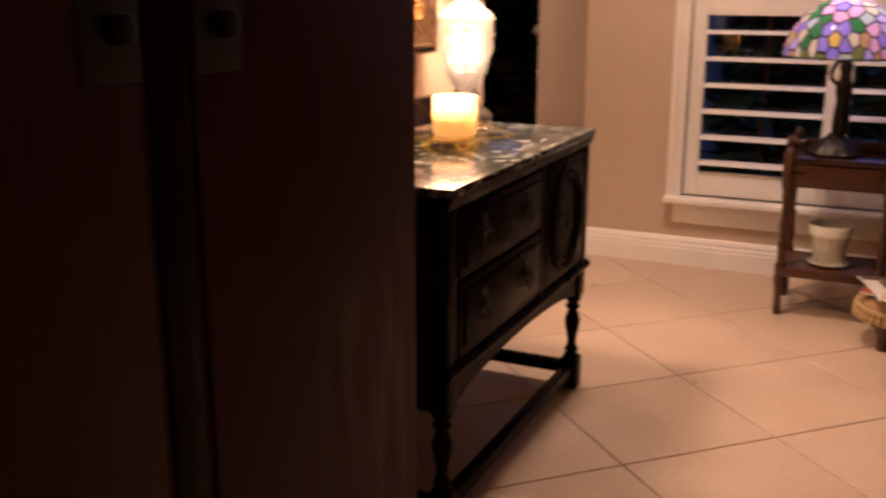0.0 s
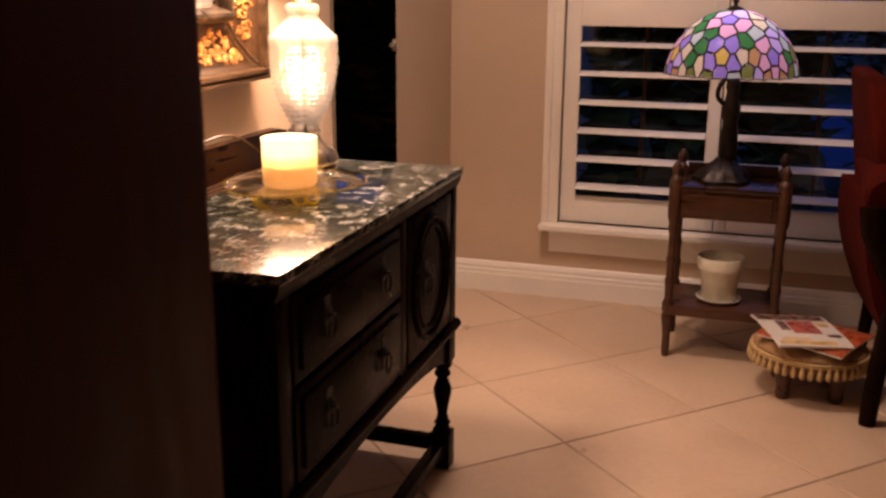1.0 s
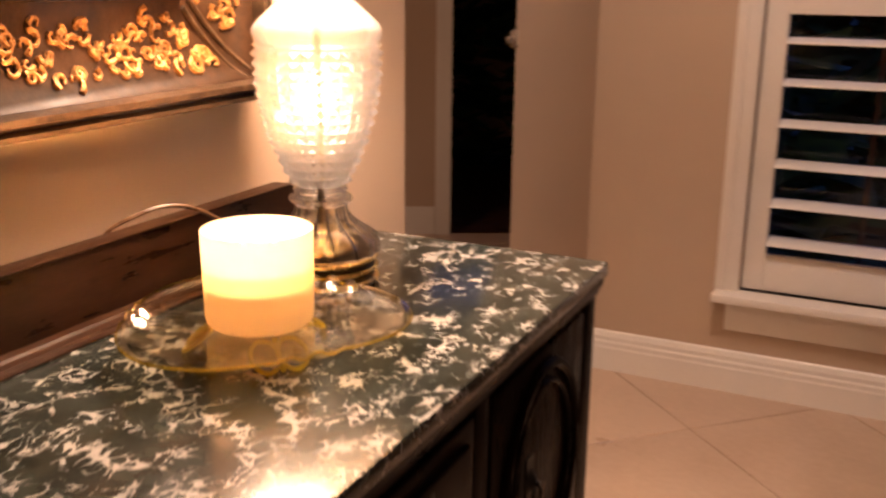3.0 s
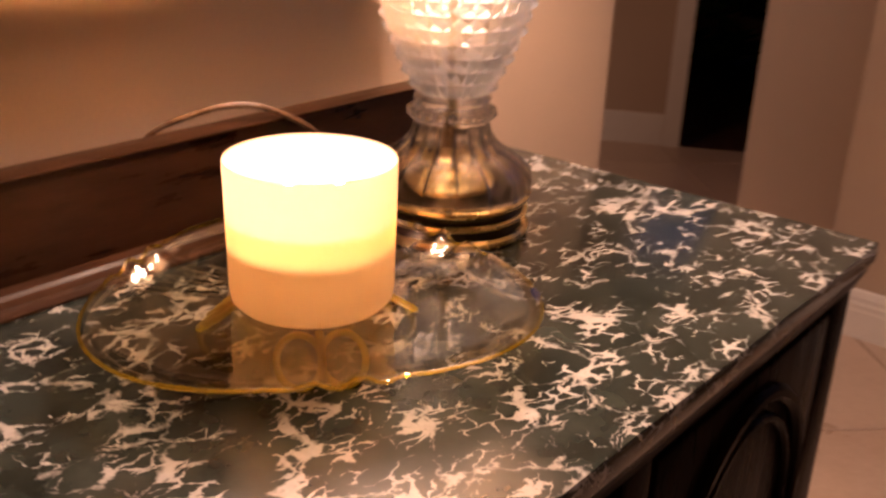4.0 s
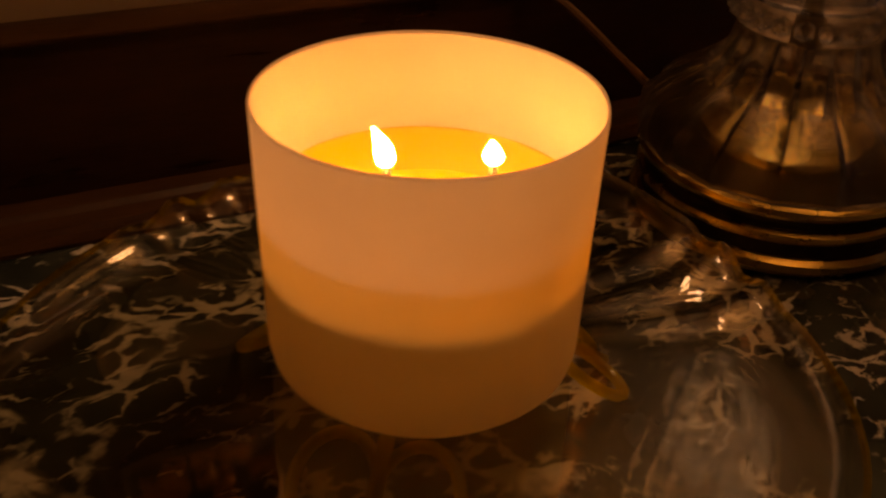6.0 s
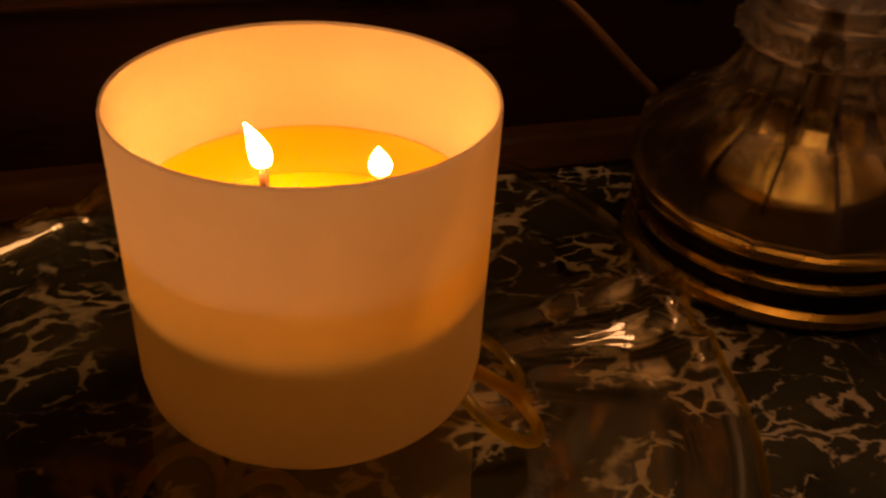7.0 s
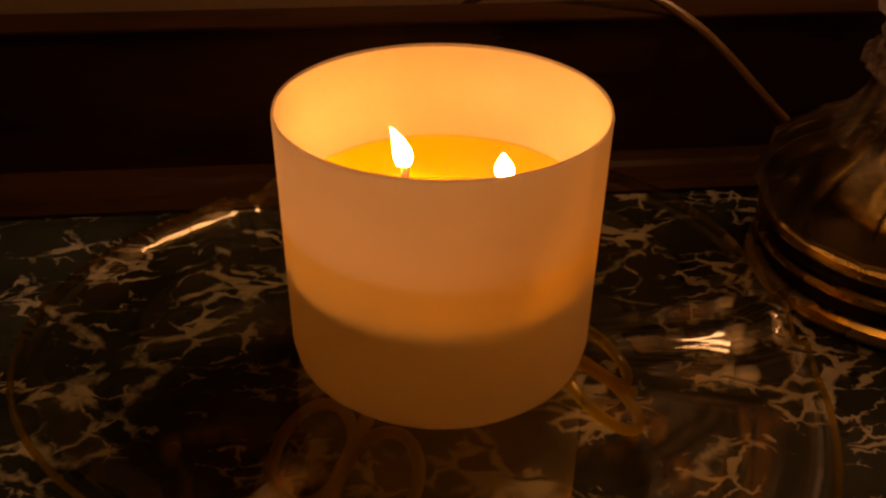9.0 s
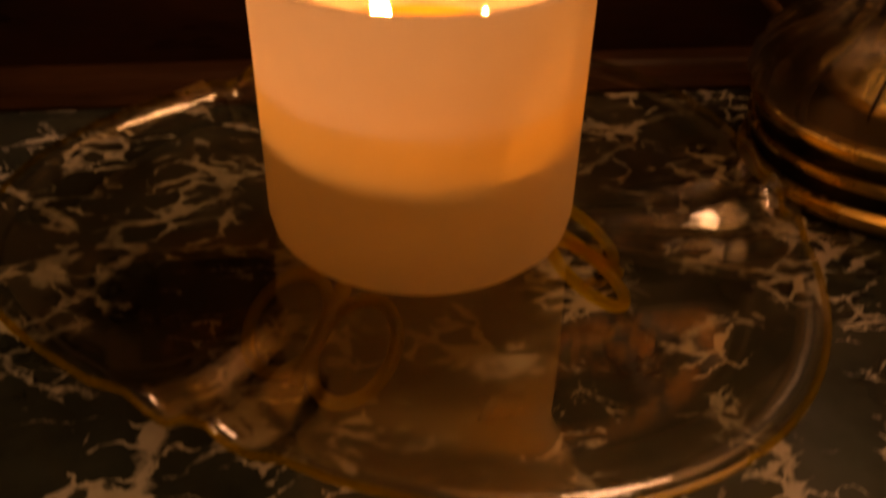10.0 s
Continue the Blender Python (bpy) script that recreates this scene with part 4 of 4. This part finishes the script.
part("shelf", box(TX0 + 0.01, TX1 - 0.01, TY0 - 0.004, TY1 - 0.008, 0.154, 0.188, 0.006), BROWN, tt)
for a, b, c, d in ((TX0 + 0.04, TX1 - 0.04, TY0 + 0.010, TY0 + 0.026), (TX0 + 0.04, TX1 - 0.04, TY1 - 0.026, TY1 - 0.010), (TX0 + 0.010, TX0 + 0.026, TY0 + 0.04, TY1 - 0.04), (TX1 - 0.026, TX1 - 0.010, TY0 + 0.04, TY1 - 0.04)):
    part("apron", box(a, b, c, d, 0.492, 0.584, 0.003), BROWN, tt)
part("drawer_front", box(TX0 + 0.055, TX1 - 0.055, TY0 + 0.004, TY0 + 0.014, 0.503, 0.573, 0.003), BROWN, tt)
part("tray_top", box(TX0 + 0.002, TX1 - 0.002, TY0 + 0.002, TY1 - 0.002, 0.5845, 0.601, 0.005), surface("dark_polished_top", (0.018, 0.008, 0.004), (0.05, 0.022, 0.010), 0.10, scale=10, grain=70, bump=0.02, rough_spread=0.03), tt, "dark polished top")
part("tray_rim", box(TX0 + 0.04, TX1 - 0.04, TY1 - 0.024, TY1 - 0.014, 0.601, 0.635, 0.003), BROWN, tt)
for x in (TX0 + 0.014, TX1 - 0.024):
    part("tray_rim", box(x, x + 0.010, TY0 + 0.04, TY1 - 0.04, 0.601, 0.628, 0.003), BROWN, tt)

pot = thing("flower_pot", (0.108, 4.21, 0.188), "empty cream ceramic flower pot on a saucer", "pot")
P = (0.108, 4.21)
part("saucer", lathe([(0.001, 0.1885), (0.055, 0.1885), (0.068, 0.194), (0.076, 0.204), (0.073, 0.205), (0.065, 0.197), (0.054, 0.193), (0.001, 0.193)], 40, P), CREAM, pot)
part("pot", lathe([(0.001, 0.1935), (0.052, 0.1935), (0.055, 0.197), (0.068, 0.303), (0.069, 0.306), (0.077, 0.307), (0.080, 0.345), (0.078, 0.348), (0.073, 0.346), (0.064, 0.306), (0.051, 0.203), (0.001, 0.203)], 40, P), CREAM, pot)
part("soil", turned([(0.055, 0.2035), (0.0655, 0.300), (0.060, 0.304), (0.02, 0.307)], 24, P), SOIL, pot, "dark dry soil")

# ---- stained-glass lamp ----
gl = thing("stained_glass_lamp", (GLASS_LAMP[0], GLASS_LAMP[1], 0.601), "stained-glass lamp with a purple flower dome on a bronze stand", "lamp")
GX, GY = GLASS_LAMP


def mound(a, r, z):
    return r * (1 + 0.09 * math.sin(5 * a + 40 * z) + 0.05 * math.sin(11 * a))


bm = turned([(0.088, 0.6015), (0.090, 0.612), (0.080, 0.622), (0.074, 0.635), (0.058, 0.648), (0.046, 0.660), (0.030, 0.672), (0.026, 0.68)], 40, GLASS_LAMP, None, mound)
turned([(0.026, 0.679), (0.030, 0.69), (0.031, 0.72), (0.027, 0.77), (0.024, 0.80), (0.029, 0.825), (0.030, 0.85), (0.022, 0.875), (0.018, 0.90), (0.023, 0.915), (0.020, 0.94), (0.010, 0.955), (0.008, 1.02)], 20, (GX + 0.012, GY), bm)
tube(spline([(GX - 0.012, GY - 0.01, 0.858), (GX - 0.034, GY - 0.015, 0.885), (GX - 0.026, GY - 0.012, 0.925), (GX + 0.008, GY, 0.965)], 6), 0.0075, 8, bm)
part("stand", bm, BRONZE, gl, "dark bronze figural stand on a rocky foot")
# the dome: flat cells laid on a curved crown
RIM, CROWN, FOOT = 0.213, 1.162, 0.956


def dome(x, y, lift=0.0):
    """From the flat pattern (unit disc) to the dome."""
    u = min(1.0, math.hypot(x, y))
    a = math.atan2(y, x)
    r = RIM * math.sin(u * 1.42) / math.sin(1.42)
    z = FOOT + (CROWN - FOOT) * ((math.cos(u * 1.42) - math.cos(1.42)) / (1 - math.cos(1.42)))
    n = Vector((math.sin(u * 1.42) * math.cos(a), math.sin(u * 1.42) * math.sin(a), max(0.15, math.cos(u * 1.42))))
    return Vector((GX + r * math.cos(a), GY + r * math.sin(a), z)) + lift * n.normalized()


random.seed(21)
seeds, kinds = [], []
for ring_r, n, off in ((0.34, 3, 0.35), (0.79, 7, 0.05)):
    for k in range(n):
        a = off + 6.2832 * k / n + random.uniform(-0.06, 0.06)
        c = (ring_r * math.cos(a), ring_r * math.sin(a))
        hues = random.choice((["violet"] * 5, ["violet", "lilac", "violet", "pink", "pink"], ["lilac"] * 5, ["pink", "pink", "lilac", "pink", "pink"]))
        seeds.append(c)
        kinds.append("gold" if hues[0] == "violet" else "violet")
        for j in range(5):
            b = a + 6.2832 * j / 5
            seeds.append((c[0] + 0.165 * math.cos(b), c[1] + 0.165 * math.sin(b)))
            kinds.append(hues[j])
tries = 0
while len(seeds) < 205 and tries < 6000:
    tries += 1
    a, r = random.uniform(0, 6.2832), math.sqrt(random.uniform(0.012, 0.98))
    q = (r * math.cos(a), r * math.sin(a))
    if min(math.hypot(q[0] - s[0], q[1] - s[1]) for s in seeds) > 0.128:
        seeds.append(q)
        kinds.append(random.choice(["leaf", "cream", "olive", "leaf", "amber", "pale", "olive", "lilac"]))
STAIN = {"violet": (0.36, 0.27, 0.78), "lilac": (0.60, 0.48, 0.86), "pink": (0.86, 0.48, 0.66), "gold": (0.75, 0.55, 0.12), "leaf": (0.05, 0.24, 0.07),
         "olive": (0.22, 0.26, 0.07), "cream": (0.76, 0.66, 0.46), "amber": (0.62, 0.36, 0.16), "pale": (0.52, 0.62, 0.58)}
STAIN = {k: translucent("stained_glass_" + k, c, 0.6, 0.6, 0.12) for k, c in STAIN.items()}
lead = bmesh.new()
for (sx, sy), kind in zip(seeds, kinds):
    poly = [(math.cos(k / 24 * 6.2832), math.sin(k / 24 * 6.2832)) for k in range(24)]
    for (ox, oy) in seeds:
        dx, dy = ox - sx, oy - sy
        dd = math.hypot(dx, dy)
        if 1e-6 < dd < 0.5:
            poly = clip(poly, dx / dd, dy / dd, (dx * (ox + sx) + dy * (oy + sy)) / (2 * dd))
        if len(poly) < 3:
            break
    if len(poly) < 3 or math.hypot(sx, sy) < 0.07:
        continue
    inner = shrink(poly, 0.012)
    if len(inner) < 3:
        continue
    cx = sum(p[0] for p in inner) / len(inner)
    cy3 = sum(p[1] for p in inner) / len(inner)
    piece = bmesh.new()
    mid = piece.verts.new(dome(cx, cy3, 0.0022))
    ring = [piece.verts.new(dome(cx + (x - cx) * 0.96, cy3 + (y - cy3) * 0.96, 0.0012)) for x, y in inner]
    low = [piece.verts.new(dome(x, y, -0.0012)) for x, y in inner]
    for k in range(len(ring)):
        j = (k + 1) % len(ring)
        piece.faces.new((mid, ring[k], ring[j]))
        piece.faces.new((ring[k], low[k], low[j], ring[j]))
    part("glass_piece", piece, STAIN[kind], gl, "" if kind in ("cream", "pale") else kind + " glass piece", smooth=False)
    for k in range(len(poly)):
        p, q = poly[k], poly[(k + 1) % len(poly)]
        if math.hypot(p[0] - q[0], p[1] - q[1]) > 0.004:
            tube([dome(p[0], p[1]), dome((p[0] + q[0]) / 2, (p[1] + q[1]) / 2), dome(q[0], q[1])], 0.0021, 5, lead)
part("lead_net", lead, LEAD, gl, "black lead lines between the pieces")
part("cap", turned([(0.030, 1.154), (0.032, 1.160), (0.022, 1.168), (0.008, 1.174), (0.006, 1.180), (0.010, 1.186), (0.010, 1.194), (0.003, 1.202)], 20, GLASS_LAMP), BRONZE, gl)

# ---- footstool with magazines ----
FS = (0.400, 3.958)
st = thing("footstool", (FS[0], FS[1], 0), "low round footstool with a tapestry seat and tassel fringe", "stool")
part("seat", turned([(0.150, 0.100), (0.168, 0.104), (0.172, 0.125), (0.170, 0.155), (0.150, 0.172), (0.10, 0.182), (0.02, 0.186)], 40, FS), TAPESTRY, st, "brown tapestry seat")
part("braid", lathe([(0.170, 0.135), (0.177, 0.135), (0.178, 0.147), (0.171, 0.149)], 48, FS), TASSEL, st, "straw braid band")
tassel = turned([(0.004, 0.0), (0.006, -0.006), (0.004, -0.010), (0.008, -0.016), (0.0095, -0.034), (0.007, -0.038)], 8)
tassel_mesh = finish("tassel", tassel, TASSEL, True)
for k in range(44):
    a = k / 44 * 6.2832
    o = new("tassel", tassel_mesh)
    o.parent = st
    o.location = (0.176 * math.cos(a), 0.176 * math.sin(a), 0.138)
for a in (-2.25, -0.75, 0.85, 2.35):
    c = (FS[0] + 0.115 * math.cos(a), FS[1] + 0.115 * math.sin(a))
    part("leg", turned([(0.018, 0.0), (0.023, 0.012), (0.021, 0.04), (0.026, 0.07), (0.026, 0.104)], 14, c), BROWN, st)


def magazine(place, turn, w, h, cover, z, label, blocks):
    """A curling magazine; blocks are its cover's plain fields: x0, y0, x1, y1, material."""
    m = thing("magazine", (place[0], place[1], z), label, "magazine", "magazines on the footstool", turn)

    def sheet(x0, y0, x1, y1, lift, thick, n=8):
        made = bmesh.new()
        tops, lows = [], []
        for i in range(n + 1):
            x = x0 + (x1 - x0) * i / n
            for rows, dz in ((tops, thick), (lows, 0)):
                row = []
                for j in range(n + 1):
                    y = y0 + (y1 - y0) * j / n
                    sag = -0.020 * max(0, (abs(y) / (h / 2) - 0.45)) ** 2 + 0.004 * math.sin(9 * x + 3)
                    row.append(made.verts.new((x, y, lift + dz + sag)))
                rows.append(row)
        for rows, flip in ((tops, False), (lows, True)):
            for i in range(n):
                for j in range(n):
                    f = (rows[i][j], rows[i + 1][j], rows[i + 1][j + 1], rows[i][j + 1])
                    made.faces.new(f[::-1] if flip else f)
        rim = [(i, 0) for i in range(n + 1)] + [(n, j) for j in range(1, n + 1)] + [(i, n) for i in reversed(range(n))] + [(0, j) for j in reversed(range(1, n))]
        for (i, j), (k, l) in zip(rim, rim[1:] + rim[:1]):
            made.faces.new((tops[i][j], lows[i][j], lows[k][l], tops[k][l]))
        return made

    part("page_block", sheet(-w / 2, -h / 2, w / 2, h / 2, 0.004, 0.006), PAPER, m, local=True)
    part("cover", sheet(-w / 2 - 0.001, -h / 2 - 0.001, w / 2 + 0.001, h / 2 + 0.001, 0.0102, 0.0006), cover, m, local=True)
    for x0, y0, x1, y1, mat in blocks:
        part("printed_field", sheet(x0, y0, x1, y1, 0.0110, 0.0003, 4), mat, m, local=True)


magazine((0.413, 3.943), -26, 0.27, 0.255, COVER_RED, 0.186, "magazine with a red cover on the footstool", ((-0.12, -0.10, -0.03, 0.11, PAPER),))
magazine((0.366, 3.930), 17, 0.225, 0.285, PAPER, 0.199, "glossy magazine with a food photograph on its cover", (
    (-0.11, 0.075, 0.105, 0.136, COVER_DARK), (-0.03, -0.045, 0.055, 0.068, COVER_RED), (-0.062, -0.02, -0.034, 0.066, COVER_DARK), (-0.10, -0.132, 0.07, -0.108, COVER_GOLD),
    (-0.085, -0.100, 0.0, -0.086, COVER_GOLD), (0.062, -0.075, 0.104, -0.05, COVER_DARK), (0.062, 0.02, 0.098, 0.06, COVER_GOLD)))

# ---- wing chair ----
ch = thing("wing_chair", (0.907, 4.075, 0), "red upholstered wing chair with dark wooden arm fronts", "chair", turn=4.0)


def local_box(x0, x1, y0, y1, z0, z1, bevel):
    return box(x0, x1, y0, y1, z0, z1, bevel, segments=3)


part("seat_frame", local_box(-0.34, 0.34, -0.30, 0.30, 0.24, 0.36, 0.02), RED, ch, local=True)
part("seat_cushion", local_box(-0.27, 0.27, -0.33, 0.24, 0.362, 0.48, 0.04), RED, ch, local=True)
bm = local_box(-0.29, 0.29, 0.18, 0.30, 0.36, 0.985, 0.05)
for v in bm.verts:
    v.co.y += 0.16 * (v.co.z - 0.36)
part("backrest", bm, RED, ch, local=True)
for s in (-1, 1):
    outline = [(-0.05, 0.60), (-0.09, 0.72), (-0.075, 0.83), (-0.02, 0.93), (0.10, 0.975), (0.36, 0.985), (0.34, 0.60)]
    made = bmesh.new()
    a = [made.verts.new((s * (0.305 + 0.12 * max(0, z - 0.6)), y, z)) for y, z in outline]
    b = [made.verts.new((s * (0.370 + 0.13 * max(0, z - 0.6)), y, z)) for y, z in outline]
    made.faces.new(a)
    made.faces.new(b[::-1])
    for k in range(len(a)):
        made.faces.new((a[k], a[(k + 1) % len(a)], b[(k + 1) % len(a)], b[k]))
    bmesh.ops.recalc_face_normals(made, faces=made.faces)
    bmesh.ops.bevel(made, geom=list(made.edges), offset=0.022, segments=3, affect="EDGES", profile=0.6)
    part("wing", made, RED, ch, local=True)
    made = bmesh.new()
    n = 20
    rings = []
    for y in (-0.315, -0.30, 0.25):
        r = 0.058 if y > -0.31 else 0.046
        rings.append([made.verts.new((s * (0.355 - 0.11 * y + r * math.cos(k / n * 6.2832)), y, 0.676 + r * math.sin(k / n * 6.2832))) for k in range(n)])
    for p, q in zip(rings, rings[1:]):
        for k in range(n):
            made.faces.new((p[k], p[(k + 1) % n], q[(k + 1) % n], q[k]))
    made.faces.new(rings[0])
    made.faces.new(rings[-1])
    part("arm_roll", made, RED, ch, local=True)
    made = bmesh.new()
    outline = [(0.425, 0.64), (0.428, 0.54), (0.415, 0.46), (0.392, 0.38), (0.345, 0.26), (0.29, 0.26), (0.30, 0.64)]
    a = [made.verts.new((s * x, -0.30, z)) for x, z in outline]
    b = [made.verts.new((s * x, 0.25, z)) for x, z in outline]
    made.faces.new(a)
    made.faces.new(b[::-1])
    for k in range(len(a)):
        made.faces.new((a[k], a[(k + 1) % len(a)], b[(k + 1) % len(a)], b[k]))
    part("arm_panel", made, RED, ch, local=True)
    post = tube(spline([(s * 0.418, -0.322, 0.650), (s * 0.412, -0.328, 0.58), (s * 0.378, -0.330, 0.50), (s * 0.335, -0.322, 0.40), (s * 0.345, -0.318, 0.30), (s * 0.360, -0.314, 0.15), (s * 0.368, -0.312, 0.0)], 6),
                [0.040 - 0.0006 * k if k < 10 else 0.032 - 0.0003 * (k - 10) for k in range(37)], 10)
    part("arm_post", post, WOOD_UP, ch, "dark carved wooden arm post and leg", local=True)
    part("rear_leg", tube([(s * 0.28, 0.27, 0.26), (s * 0.29, 0.32, 0.0)], [0.026, 0.019], 8), WOOD_UP, ch, local=True)

# ---- small latch on the hall jamb ----
bm = box(-1.014, -0.998, GAP1 - 0.003, GAP1 + 0.010, 1.015, 1.055, 0.002)
box(-1.016, -1.004, GAP1 - 0.026, GAP1 - 0.002, 1.026, 1.042, 0.005, bm)
solo("door_latch", bm, STEEL, "small brushed steel latch on the hall jamb", "latch")

# ---- floor: grout bed and diagonal tiles ----
floor = structure("floor", box(WEST - 0.0, EAST, SOUTH, NORTH, -0.08, -0.004), GROUT, "beige tiles laid diagonally with darker joints")
floor_hall = structure("floor_hall", prism([(-3.0, 2.9), (WEST, 2.9), (WEST, 6.49), (-3.0, 5.43)], -0.08, -0.004), GROUT, "beige tiled hall floor")
structure("floor_dark_room", prism([(-4.2, 4.3), (-3.02, 4.3), (-3.02, 5.42), (-1.0, 6.495), (-1.0, 8.1), (-4.2, 8.1)], -0.08, -0.012), BROWN, "dark wooden floor of an unlit room")
TS, TA = 0.478, (-0.255, 3.345)
whole = None
for owner, lim in ((floor, (WEST, EAST, SOUTH, NORTH)), (floor_hall, (-3.0, WEST, 2.9, 6.5))):
    for i in range(-14, 15):
        for j in range(-14, 15):
            cx = TA[0] + TS * 0.70711 * ((i + 0.5) - (j + 0.5))
            cy4 = TA[1] + TS * 0.70711 * ((i + 0.5) + (j + 0.5))
            h = (TS / 2 - 0.0025) * 1.41421
            poly = [(cx + h, cy4), (cx, cy4 + h), (cx - h, cy4), (cx, cy4 - h)]
            for a, b, c in ((1, 0, lim[1]), (-1, 0, -lim[0]), (0, 1, lim[3]), (0, -1, -lim[2])):
                if len(poly) > 2:
                    poly = clip(poly, a, b, c)
            if owner is floor_hall and len(poly) > 2:
                poly = clip(poly, -U[1], U[0], U[0] * HY - U[1] * HX)
            if len(poly) < 3:
                continue
            full = len(poly) == 4 and max(abs(p[0] - cx) for p in poly) > h - 1e-6 and max(abs(p[1] - cy4) for p in poly) > h - 1e-6 and min(p[0] for p in poly) < cx - h + 1e-6 and min(p[1] for p in poly) < cy4 - h + 1e-6
            if full and whole:
                mesh, at = whole, (cx, cy4, 0)
            else:
                made = bmesh.new()
                rel = [(x - cx, y - cy4) for x, y in poly]
                ins = shrink(rel, 0.002)
                if len(ins) != len(rel):
                    ins = [(x * 0.99, y * 0.99) for x, y in rel]
                top = [made.verts.new((x, y, 0)) for x, y in ins]
                mid = [made.verts.new((x, y, -0.002)) for x, y in rel]
                low = [made.verts.new((x, y, -0.0045)) for x, y in rel]
                made.faces.new(top)
                for p, q in ((top, mid), (mid, low)):
                    for k in range(len(p)):
                        made.faces.new((p[k], q[k], q[(k + 1) % len(p)], p[(k + 1) % len(p)]))
                mesh, at = finish("tile", made, TILE), (cx, cy4, 0)
                if full:
                    whole = mesh
            o = new("tile", mesh)
            o.parent = owner
            o.location = at
